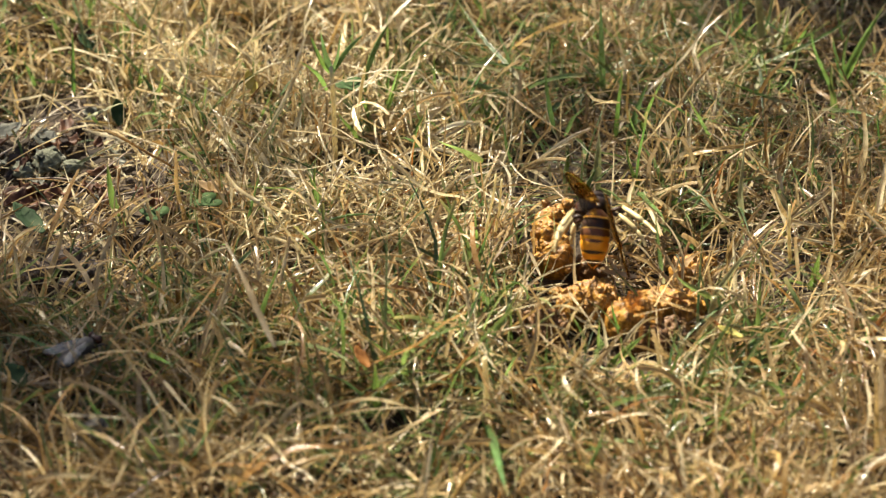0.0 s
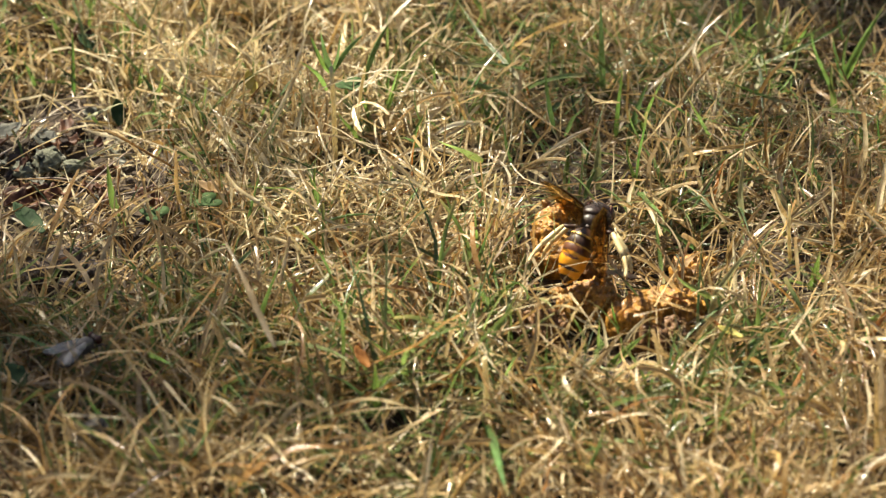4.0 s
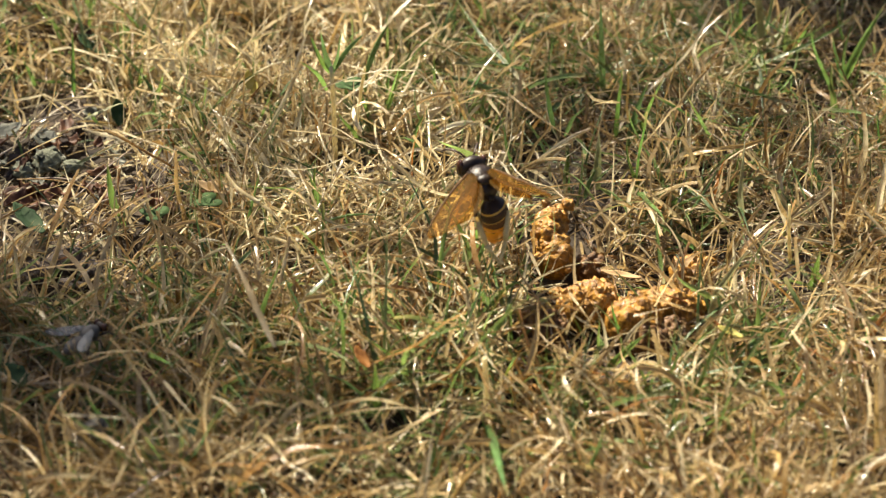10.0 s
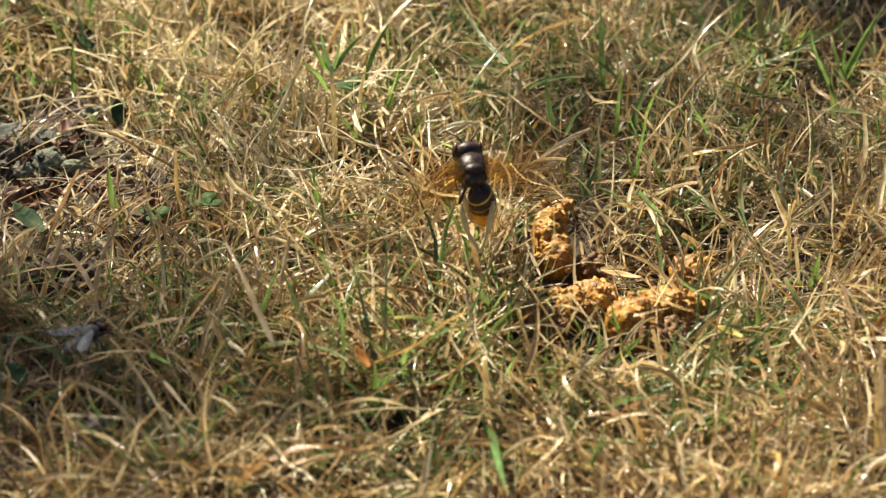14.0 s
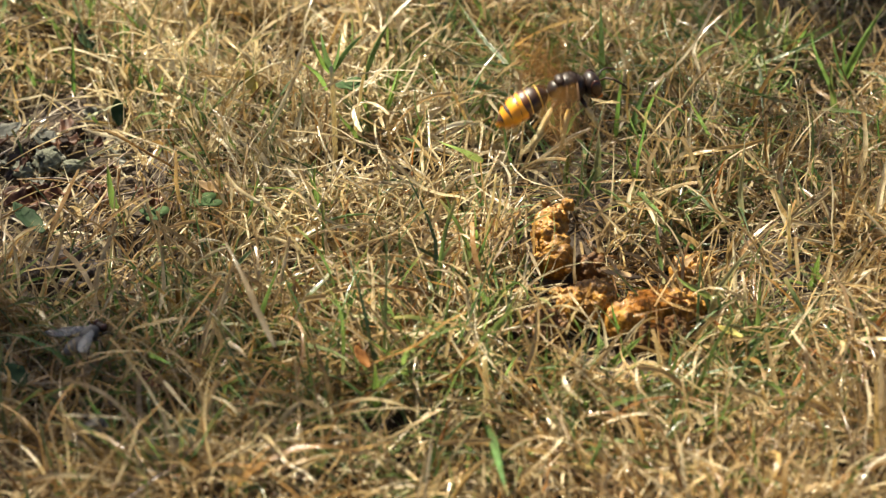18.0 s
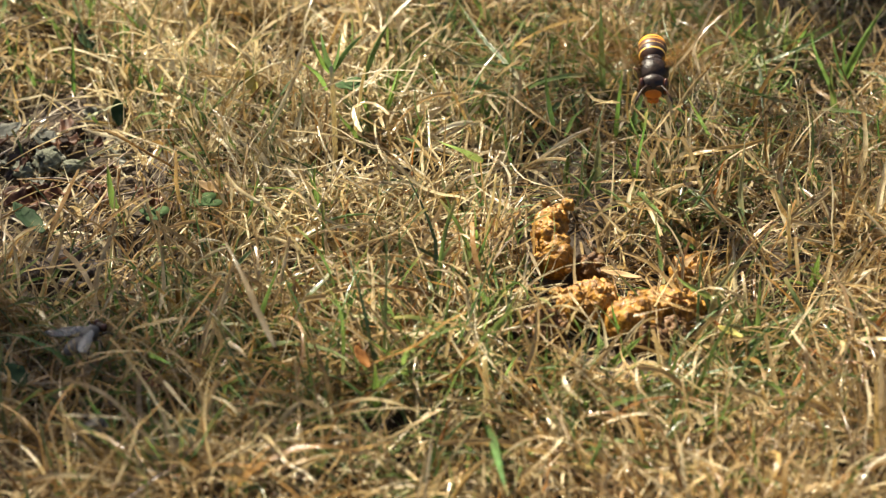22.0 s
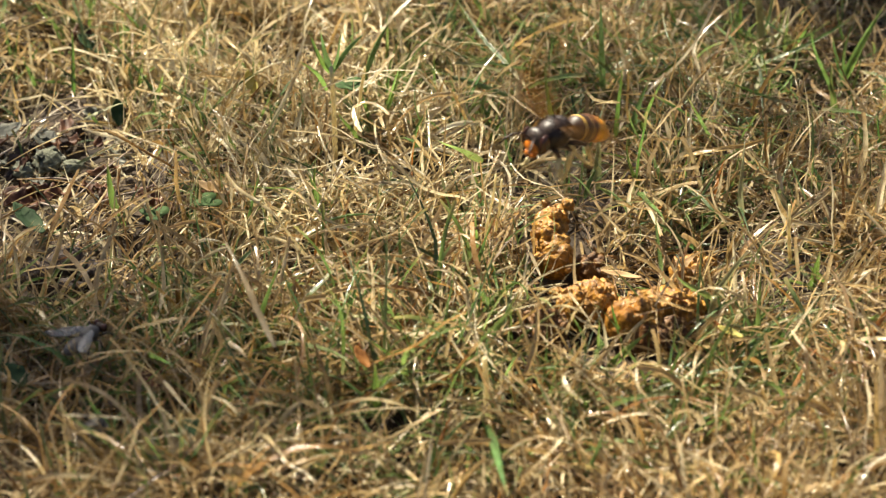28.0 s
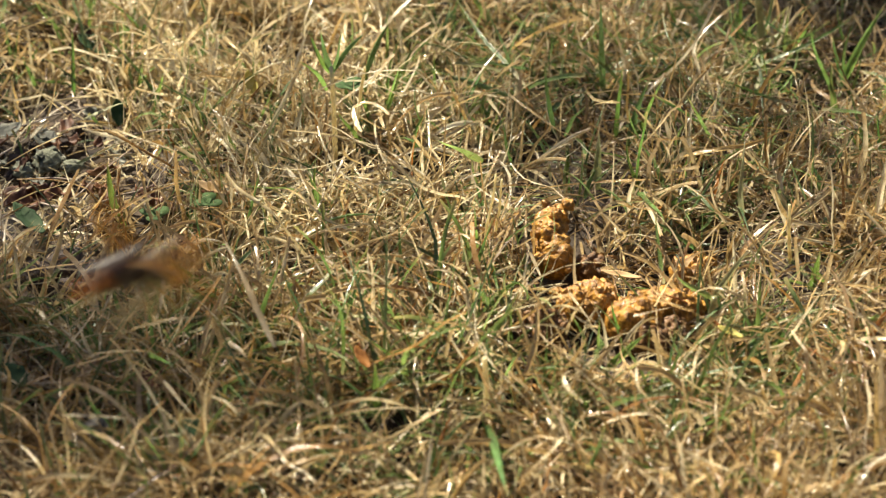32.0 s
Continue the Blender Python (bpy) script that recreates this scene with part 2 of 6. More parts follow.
def ribbon(base, length, width, elev, azim, bend, curl, twist, fold, rings, cut, wiggle=1.0, roll=0.0):
    """Many grass blades at once: folded ribbons that grow from base and bend. Every argument holds one value a blade.
    Returns points, quads, and each point's place along and across its blade."""
    n = len(length)
    s = np.linspace(0, 1, rings)
    seed = np.modf(np.abs(azim * 37.77 + base[:, 0] * 9173.0))[0][:, None]
    seed2 = np.modf(seed * 91.7)[0]
    seed3 = np.modf(seed * 613.1)[0]
    kink = np.where(seed2 < 0.35, (seed - 0.5) * 2.6, 0.0) / (1 + np.exp(-(s - 0.3 - 0.4 * seed2) * 45))
    wavy = np.where(seed3 > 0.76, 1.1, 0.10 + 0.4 * seed3)      # most blades are straight, a few are crinkled
    wave = np.sin(2 * np.pi * (s * (0.8 + 1.2 * seed2) + seed))
    e = elev[:, None] + bend[:, None] * s ** 1.3 + wiggle * (0.35 * wavy * wave + 0.6 * kink)
    a = azim[:, None] + curl[:, None] * s * (0.5 + 0.8 * seed3) + wiggle * (0.45 * wavy * np.sin(2 * np.pi * (s * (0.7 + seed) + seed2)) + 0.8 * kink)
    d = np.stack([np.cos(e) * np.sin(a), np.cos(e) * np.cos(a), np.sin(e)], 2)
    step = d * (length / (rings - 1))[:, None, None]
    c = np.concatenate([np.zeros((n, 1, 3)), np.cumsum(step[:, :-1], 1)], 1) + base[:, None, :]
    floor = ground_height(c[..., 0], c[..., 1]) + 0.0006
    c[:, 1:, 2] = np.maximum(c[:, 1:, 2], floor[:, 1:] + 0.0008 * np.abs(np.sin(9 * s[1:] + azim[:, None])))
    side = np.stack([np.cos(a), -np.sin(a), np.zeros_like(a)], 2)
    up = np.cross(side, d)
    tw = twist[:, None] * s + twist[:, None] * 0.3 + roll
    sv = side * np.cos(tw)[..., None] + up * np.sin(tw)[..., None]
    uv = np.cross(sv, d)
    taper = (0.55 + 0.45 * np.minimum(1, s * 6)) * np.where(cut[:, None] > 0.5, 1 - 0.25 * s, (1 - s ** 2.2) * 0.97 + 0.03)
    w = (width[:, None] * taper * 0.5)[..., None]
    pts = np.stack([c - sv * w, c - uv * w * fold[:, None, None], c + sv * w], 2)
    k = np.arange(n * rings * 3).reshape(n, rings, 3)
    q = np.stack([k[:, :-1, :-1], k[:, :-1, 1:], k[:, 1:, 1:], k[:, 1:, :-1]], 3).reshape(-1, 4)
    along = np.broadcast_to(s[None, :, None], (n, rings, 3)).reshape(-1)
    across = np.broadcast_to(np.array([-1.0, 0.0, 1.0])[None, None, :], (n, rings, 3)).reshape(-1)
    return pts.reshape(-1, 3), q, along, across


def mesh_of(name, pts, quads, along, across, material):
    me = bpy.data.meshes.new(name)
    me.vertices.add(len(pts))
    me.vertices.foreach_set("co", np.ascontiguousarray(pts, dtype=np.float32).ravel())
    me.loops.add(quads.size)
    me.loops.foreach_set("vertex_index", np.ascontiguousarray(quads, dtype=np.int32).ravel())
    me.polygons.add(len(quads))
    me.polygons.foreach_set("loop_start", np.arange(0, quads.size, 4, dtype=np.int32))
    me.polygons.foreach_set("use_smooth", np.ones(len(quads), dtype=bool))
    me.update(calc_edges=True)
    for key, values in (("along", along), ("across", across)):
        me.attributes.new(key, "FLOAT", "POINT").data.foreach_set("value", np.ascontiguousarray(values, dtype=np.float32))
    me.materials.append(material)
    return me


# ---- ground ----
def build_ground():
    near = np.linspace(-0.35, 0.35, 141)
    far = 0.35 * 1.35 ** np.arange(1, 27)
    axis = np.concatenate([-far[::-1], near, far])
    X, Y = np.meshgrid(axis, axis, indexing="ij")
    Z = ground_height(X, Y)
    n = len(axis)
    k = np.arange(n * n).reshape(n, n)
    q = np.stack([k[:-1, :-1], k[1:, :-1], k[1:, 1:], k[:-1, 1:]], 2).reshape(-1, 4)
    pts = np.stack([X, Y, Z], 2).reshape(-1, 3)
    zero = np.zeros(len(pts))
    tagged(new("ground", mesh_of("ground", pts, q, zero, zero, M_GROUND)), "dark brown soil under a dry summer lawn", "ground", kind="structure")


def ground_material():
    m, nt, b, out = nodes_of("lawn_soil")
    fine = ramp(nt, noise_of(nt, 420, 6), [(0.3, (0.016, 0.010, 0.006)), (0.5, (0.040, 0.026, 0.015)), (0.72, (0.09, 0.062, 0.036))])
    lawn = ramp(nt, noise_of(nt, 60, 8), [(0.3, (0.035, 0.036, 0.012)), (0.5, (0.085, 0.068, 0.029)), (0.7, (0.14, 0.108, 0.052))])
    tc = nt.nodes.new("ShaderNodeTexCoord")
    dist = nt.nodes.new("ShaderNodeVectorMath")
    dist.operation = "LENGTH"
    nt.links.new(tc.outputs["Object"], dist.inputs[0])
    mr = nt.nodes.new("ShaderNodeMapRange")
    mr.inputs["From Min"].default_value, mr.inputs["From Max"].default_value = 0.35, 0.75
    nt.links.new(dist.outputs["Value"], mr.inputs["Value"])
    nt.links.new(mix_colour(nt, mr.outputs["Result"], fine, lawn), b.inputs["Base Color"])
    b.inputs["Roughness"].default_value = 0.92
    bump(nt, b, noise_of(nt, 800, 8), 0.9, 0.0010)
    return m


M_GROUND = ground_material()
build_ground()

# footprints kept open: x, y, half width, half depth, turn, height below which no blade passes, share kept
OPEN = [(0.0225, 0.008, 0.0062, 0.0125, 0, 0.014, 0.02), (0.039, -0.0135, 0.0135, 0.0048, 8, 0.012, 0.22), (0.0190, -0.0215, 0.0058, 0.0066, 0, 0.010, 0.10),
        (0.0275, -0.0100, 0.0075, 0.0058, 0, 0.011, 0.05), (0.0490, 0.0018, 0.0055, 0.004, 0, 0.008, 0.25), (0.0335, 0.006, 0.007, 0.009, 0, 0.008, 0.45),
        (-0.0920, 0.041, 0.027, 0.033, 0, 0.03, 0.15), (-0.035, 0.087, 0.012, 0.008, 0, 0.02, 0.2), (-0.050, 0.098, 0.012, 0.008, 0, 0.02, 0.25), (-0.070, 0.040, 0.012, 0.014, 0, 0.02, 0.35), (-0.075, -0.002, 0.009, 0.007, 0, 0.012, 0.2), (0.041, -0.0230, 0.013, 0.0045, 0, 0.009, 0.42)]
# thinner grass before the tufts that stand free
OPEN += [(x, y, 0.0062, 0.0068, 0, 1.0, 0.25) for x, y in ((0.0395, 0.0480), (0.0228, 0.0536), (0.0586, 0.0170), (0.0327, 0.0313), (-0.0230, 0.0405), (-0.0185, 0.0438), (0.0689, 0.0030),
                                                         (0.0855, 0.0648), (0.0034, 0.0457), (0.0168, 0.0382), (-0.0062, 0.0417), (-0.0644, 0.0159), (-0.0120, -0.0486), (0.0321, -0.0310))]


def keep_open(pts, rings, rng):
    p = pts.reshape(-1, rings, 3, 3)[:, :, 1]
    keep = np.ones(len(p), bool)
    for x, y, hw, hd, turn, h, share in OPEN:
        c, s = math.cos(radians(turn)), math.sin(radians(turn))
        dx, dy = p[..., 0] - x, p[..., 1] - y
        u, v = (dx * c + dy * s) / hw, (dy * c - dx * s) / hd
        bad = ((u * u + v * v < 1) & (p[..., 2] < h)).any(1)
        keep &= ~bad | (rng.random(len(p)) < share)
    return keep


def thin(pts, quads, along, across, rings, keep):
    per = rings * 3
    n = len(pts) // per
    qn = (rings - 1) * 2
    ids = np.flatnonzero(keep)
    P = pts.reshape(n, per, 3)[ids].reshape(-1, 3)
    base = quads.reshape(n, qn, 4)[0]
    Q = (base[None] + (np.arange(len(ids)) * per)[:, None, None]).reshape(-1, 4)
    return P, Q, along[:len(P)], across[:len(P)]


def scatter(rng, n, x0, x1, y0, y1, clump, spread):
    """n bases in clumps over a rectangle, with the way each one leans out of its clump."""
    m = max(1, int(n / clump))
    cx, cy = rng.uniform(x0, x1, m), rng.uniform(y0, y1, m)
    i = rng.integers(0, m, n)
    dx, dy = rng.normal(0, spread, n), rng.normal(0, spread, n)
    return cx[i] + dx, cy[i] + dy, np.arctan2(dx, dy), i


def lawn(name, seed, n, area, clump, spread, length, width, elev, bend, material, rings=7, lean=0.9, flat=False, cut_share=0.35, lift=0.0, label="", mask=None, curl=0.7, wiggle=1.0, sheaf=0.0, over_all=False):
    rng = np.random.default_rng(seed)
    x, y, a, i = scatter(rng, n, *area, clump, spread)
    if mask is not None:
        ok = mask(x, y, rng)
        x, y, a, i = x[ok], y[ok], a[ok], i[ok]
    n = len(x)
    L = np.exp(rng.normal(np.log(length[0]), length[1], n))
    W = np.exp(rng.normal(np.log(width[0]), width[1], n))
    L, W = np.minimum(L, length[0] * 1.8), np.minimum(W, width[0] * 2.0)
    az = a + rng.normal(0, lean, n)
    if flat:
        az = rng.uniform(0, 2 * np.pi, n)
    if sheaf:       # the blades of a clump lean one way
        way = rng.uniform(0, 2 * np.pi, i.max() + 1)
        az = np.where(rng.random(n) < 0.75, way[i] + rng.normal(0, sheaf, n), az)
    el = np.clip(rng.normal(elev[0], elev[1], n), -0.1, 1.5)
    be = rng.normal(bend[0], bend[1], n)
    z = ground_height(x, y) + (rng.exponential(lift, n) if lift else 0.0) - 0.0005 * (not flat) + 0.001 * flat
    pts, q, al, ac = ribbon(np.stack([x, y, z], 1), L, W, el, az, be, rng.normal(0, curl, n), rng.normal(0, 1.1, n), rng.uniform(0.15, 1.05, n), rings, rng.random(n) < cut_share, wiggle)
    if not over_all:
        pts, q, al, ac = thin(pts, q, al, ac, rings, keep_open(pts, rings, rng))
    return tagged(new(name, mesh_of(name, pts, q, al, ac, material)), label, "grass", kind="stuff")


NEAR = (-0.15, 0.15, -0.12, 0.19)
WIDE = (-0.62, 0.62, -0.55, 0.75)


def outside(x, y, rng):
    return ~((x > -0.14) & (x < 0.14) & (y > -0.11) & (y < 0.18))


def greener(x, y, rng):
    """Green blades gather in patches, most of all towards the far right."""
    patch = 0.5 + 0.5 * np.sin(x * 55 + 2.0 * np.sin(y * 41)) * np.cos(y * 63 + 1.0)
    far_right = np.exp(-(((x - 0.05) / 0.05) ** 2 + ((y - 0.075) / 0.035) ** 2)) + 0.5 * np.exp(-(((x + 0.02) / 0.03) ** 2 + ((y + 0.03) / 0.04) ** 2))
    far_left = np.exp(-(((x + 0.03) / 0.035) ** 2 + ((y - 0.04) / 0.03) ** 2))
    tuft = 0.5 + 0.5 * np.sin(x * 270 + 1.5 * np.sin(y * 190)) * np.cos(y * 230 + 2.0 * np.sin(x * 140))
    return rng.random(len(x)) < -0.02 + 0.25 * far_left + 0.32 * patch + 0.62 * tuft + 0.22 * far_right


def thinner(x, y, rng):
    """Fewer fallen bits towards the far left, where the soil shows between the tufts."""
    return rng.random(len(x)) > 0.70 * (x < 0.005) * (x > -0.066) * (y > 0.004)


def sparser(x, y, rng):
    return rng.random(len(x)) > 0.18 * (x < 0.0) * (y > 0.004)


lawn("thatch", 1, 17000, NEAR, 6, 0.006, (0.012, 0.45), (0.00040, 0.5), (0.04, 0.16), (0.0, 0.4), M_SHADED_THATCH, mask=thinner, rings=5, flat=True, lift=0.0015, cut_share=0.4, curl=1.2, label="short broken bits of dry brown thatch on the soil, shade-darkened")
lawn("dry_grass", 2, 14500, NEAR, 24, 0.0026, (0.0138, 0.36), (0.00052, 0.55), (0.98, 0.34), (-1.05, 0.9), M_STRAW, mask=sparser, lean=0.8, sheaf=0.5, wiggle=0.5, curl=1.1, rings=8, label="dry straw-coloured lawn grass, tangled and sun-bleached")
lawn("dry_grass", 12, 6500, NEAR, 7, 0.0045, (0.0125, 0.40), (0.00024, 0.40), (0.55, 0.42), (-0.5, 0.8), M_BLEACH, mask=sparser, lean=1.4, lift=0.0022, wiggle=0.9, curl=1.0, rings=6, label="hair-thin broken straws caught in the lawn")
lawn("dry_grass", 3, 4600, NEAR, 6, 0.006, (0.021, 0.30), (0.00050, 0.5), (0.20, 0.20), (-0.35, 0.4), M_STRAW, mask=thinner, lift=0.0030, curl=0.8, wiggle=0.7, sheaf=0.5, label="long fallen straws lying across the dry lawn")
lawn("green_grass", 4, 11500, NEAR, 9, 0.0036, (0.0122, 0.36), (0.00062, 0.42), (0.90, 0.34), (-0.7, 0.7), M_GREEN, lean=0.8, cut_share=0.3, mask=greener, sheaf=0.6, wiggle=0.4, curl=1.0, rings=8, label="fresh green grass blades among the dry ones")
lawn("dry_grass", 5, 26000, WIDE, 9, 0.007, (0.020, 0.4), (0.0013, 0.4), (0.7, 0.36), (-0.8, 0.8), M_STRAW, rings=5, mask=outside, label="dry straw-coloured lawn grass stretching on around")
lawn("green_grass", 6, 7000, WIDE, 7, 0.006, (0.020, 0.4), (0.0013, 0.3), (0.95, 0.3), (-0.5, 0.5), M_GREEN, rings=5, mask=outside, label="green blades in the surrounding dry lawn")
lawn("dry_grass", 27, 1500, (-0.11, 0.12, -0.10, 0.005), 8, 0.005, (0.021, 0.28), (0.00056, 0.42), (0.45, 0.25), (-0.7, 0.5), M_WARM, lift=0.0025, curl=0.7, wiggle=0.4, sheaf=0.5, rings=9, label="long ochre straws sweeping over the dry lawn")
lawn("dry_grass", 28, 2500, (-0.13, 0.13, -0.10, 0.15), 12, 0.0020, (0.0165, 0.30), (0.00068, 0.45), (1.05, 0.26), (-0.5, 0.4), M_STRAW, curl=0.4, wiggle=0.3, sheaf=0.35, rings=9, label="upright sheaves of bleached straw in the lawn")
lawn("dry_grass", 10, 1500, (-0.082, -0.006, 0.062, 0.140), 7, 0.004, (0.014, 0.35), (0.00074, 0.24), (0.60, 0.35), (-0.7, 0.6), M_BLEACH, curl=0.7, wiggle=0.5, sheaf=0.5, rings=7, lift=0.003, label="bleached straw lying thick and sunlit on the lawn")
lawn("dry_grass", 11, 720, (-0.078, 0.0, 0.015, 0.10), 12, 0.0018, (0.0150, 0.30), (0.00055, 0.45), (1.05, 0.26), (-0.5, 0.4), M_BLEACH, curl=0.4, wiggle=0.3, sheaf=0.35, rings=9, label="pale upright sheaves of bleached grass stems")
lawn("green_grass", 9, 2200, (-0.12, 0.13, -0.05, 0.15), 5, 0.006, (0.021, 0.28), (0.00070, 0.35), (0.62, 0.32), (-0.6, 0.5), M_GREEN, curl=0.4, wiggle=0.2, sheaf=0.7, rings=9, cut_share=0.1, mask=greener, label="long arching green grass blades")
lawn("green_grass", 13, 220, (0.012, 0.080, 0.026, 0.090), 6, 0.004, (0.022, 0.30), (0.00075, 0.35), (0.30, 0.22), (-0.25, 0.3), M_GREEN, lift=0.003, curl=0.5, wiggle=0.3, sheaf=0.5, rings=9, cut_share=0.15, label="soft green blades lying over one another in the shade")
lawn("dry_grass", 14, 1250, (-0.036, 0.014, 0.012, 0.064), 7, 0.0045, (0.0165, 0.32), (0.00055, 0.45), (0.28, 0.24), (-0.45, 0.6), M_BLEACH, lift=0.0035, curl=1.2, wiggle=0.6, sheaf=0.45, rings=8, label="sweeps of pale bleached straw lying in the sun")
lawn("green_grass", 15, 880, (-0.088, 0.055, -0.066, -0.006), 6, 0.004, (0.019, 0.30), (0.00072, 0.35), (0.80, 0.32), (-0.8, 0.6), M_GREEN, curl=0.8, wiggle=0.25, sheaf=0.6, rings=9, cut_share=0.15, label="arching green blades over dry straw")
lawn("dry_grass", 16, 900, (-0.085, 0.090, -0.068, -0.010), 6, 0.005, (0.0185, 0.30), (0.00062, 0.45), (0.55, 0.30), (-0.9, 0.6), M_STRAW, lift=0.003, curl=1.0, wiggle=0.3, sheaf=0.5, rings=9, label="long pale straws arching over the lawn")
lawn("dry_grass", 17, 210, (-0.116, -0.064, 0.010, 0.066), 5, 0.005, (0.0105, 0.40), (0.00045, 0.5), (0.12, 0.16), (-0.1, 0.4), M_BLEACH, lift=0.0022, curl=1.0, wiggle=0.8, sheaf=0.6, over_all=True, label="thin pale straws strewn over bare soil")


# ---- droppings ----
def lump(name, spine, radii, seed, material, label, grain=0.0010, rough=0.0012, segs=72, rings=110):
    """A soft crumbly lump swept along a spine, closed at both ends, pitted and grained all over."""
    bm = bmesh.new()
    sp = [Vector(p) for p in spine]
    rows = []
    for i in range(rings + 1):
        f = i / rings
        k = min(len(sp) - 2, int(f * (len(sp) - 1)))
        u = f * (len(sp) - 1) - k
        c = sp[k].lerp(sp[k + 1], u)
        r = radii[k] + (radii[k + 1] - radii[k]) * (u * u * (3 - 2 * u))
        cap = math.sqrt(max(0.0, 1 - max(0.0, abs(2 * f - 1) * 1.12 - 0.12) ** 4))
        t = (sp[k + 1] - sp[k]).normalized()
        a = t.cross(Vector((0, 0, 1))).normalized()
        b = a.cross(t)
        row = []
        for j in range(segs):
            w = 2 * math.pi * j / segs
            d = a * math.cos(w) + b * math.sin(w)
            p = c + d * r * cap
            q = p * 1000 + Vector((seed * 7.1, seed * 3.3, 0))
            h = noise.noise(q * 0.22) * 1.4 + noise.noise(q * 0.5) * 0.8
            cell = min(1.0, noise.voronoi(q * 0.50)[0][0]) ** 2
            cell += 0.42 * min(1.0, noise.voronoi(q * 1.05)[0][0]) ** 2
            fine = noise.noise(q * 2.4) + 0.5 * noise.noise(q * 4.7)
            p = p + d * (h * rough + (0.45 - cell) * grain * 1.5 + fine * grain * 0.26) * (0.35 + 0.65 * cap)
            row.append(bm.verts.new(p))
        rows.append(row)
    for i in range(rings):
        for j in range(segs):
            bm.faces.new((rows[i][j], rows[i][(j + 1) % segs], rows[i + 1][(j + 1) % segs], rows[i + 1][j]))
    bm.faces.new(rows[0][::-1])
    bm.faces.new(rows[-1])
    ob = part(name, bm, material, None)
    rng = random.Random(seed)
    for _ in range(9):      # crumbs stuck on its upper side
        f = rng.random() * (len(sp) - 1.001)
        k = int(f)
        c, r = sp[k].lerp(sp[k + 1], f - k), (radii[k] + radii[k + 1]) * 0.5
        t = (sp[k + 1] - sp[k]).normalized()
        a = t.cross(Vector((0, 0, 1))).normalized()
        w = rng.uniform(0.3, 2.8)
        at = c + (a * math.cos(w) + a.cross(t) * math.sin(w)) * r * 0.98
        size = rng.uniform(0.0006, 0.0013)
        bm = bmesh.new()
        bmesh.ops.create_icosphere(bm, subdivisions=3, radius=size)
        for v in bm.verts:
            q = v.co * 1500 + Vector((rng.random() * 0.01 + seed, w * 3, f))
            v.co = at + v.co * (1 + 0.4 * noise.noise(q) + 0.25 * noise.noise(q * 2.6))
        part("crumb", bm, material, ob)
    return tagged(ob, label, "dropping", "droppings in the grass")


def build_droppings():
    lump("dropping", [(0.0212, 0.0005, 0.0030), (0.0216, 0.0045, 0.0050), (0.0208, 0.0085, 0.0072), (0.0218, 0.0118, 0.0094), (0.0230, 0.0145, 0.0112)], [0.0040, 0.0040, 0.0034, 0.0029, 0.0022], 1, M_DUNG,
         "ochre crumbly moist animal dropping with a raised end", rough=0.0009)
    lump("dropping", [(0.0305, -0.0172, 0.0030), (0.0345, -0.0158, 0.0040), (0.0395, -0.0138, 0.0044), (0.0450, -0.0118, 0.0040), (0.0505, -0.0092, 0.0024)], [0.0032, 0.0042, 0.0043, 0.0040, 0.0024], 2, M_DUNG,
         "long ochre crumbly dropping lying in the grass", rough=0.0011)
    lump("dropping", [(0.0150, -0.0192, 0.0034), (0.0190, -0.0190, 0.0044), (0.0235, -0.0186, 0.0036)], [0.0034, 0.0046, 0.0034], 3, M_DUNG_DARK_SHADE,
         "dark brown round dropping half hidden by straw")
    lump("dropping", [(0.0215, -0.0110, 0.0032), (0.0258, -0.0104, 0.0038), (0.0300, -0.0098, 0.0038), (0.0335, -0.0085, 0.0030)], [0.0034, 0.0042, 0.0042, 0.0032], 4, M_DUNG,
         "ochre dropping, smooth on top, between two longer ones", rough=0.0007)
    lump("dropping", [(0.0445, 0.0005, 0.0022), (0.0485, 0.0018, 0.0032), (0.0530, 0.0026, 0.0022)], [0.0020, 0.0032, 0.0020], 5, M_DUNG,
         "small ochre crumb of dropping behind the long one", rough=0.0011)
    # dark lump added where the taller dropping only casts its shadow
    lump("dropping", [(0.0262, 0.0030, 0.0012), (0.0285, 0.0046, 0.0018), (0.0310, 0.0056, 0.0010)], [0.0022, 0.0030, 0.0022], 6, M_DUNG_DARK_SHADE,
         "dark brown lump filling the shadow gap beside a taller dropping")
    # dark lump added as the shade below the long dropping
    lump("dropping", [(0.0330, -0.0205, 0.0012), (0.0400, -0.0185, 0.0020), (0.0480, -0.0160, 0.0014)], [0.0022, 0.0034, 0.0024], 7, M_DUNG_DARK_SHADE,
         "dark brown lump imitating shade under the dropping against the soil")


build_droppings()


# ---- insects ----
def ellipsoid(bm, centre, radii, u=20, v=14, turn=None, squash=None):
    m = Matrix.Translation(centre) @ (turn or Matrix()) @ Matrix.Diagonal((*radii, 1))
    made = bmesh.ops.create_uvsphere(bm, u_segments=u, v_segments=v, radius=1.0, matrix=m)
    if squash:
        for w in made["verts"]:
            squash(w)
    return made["verts"]


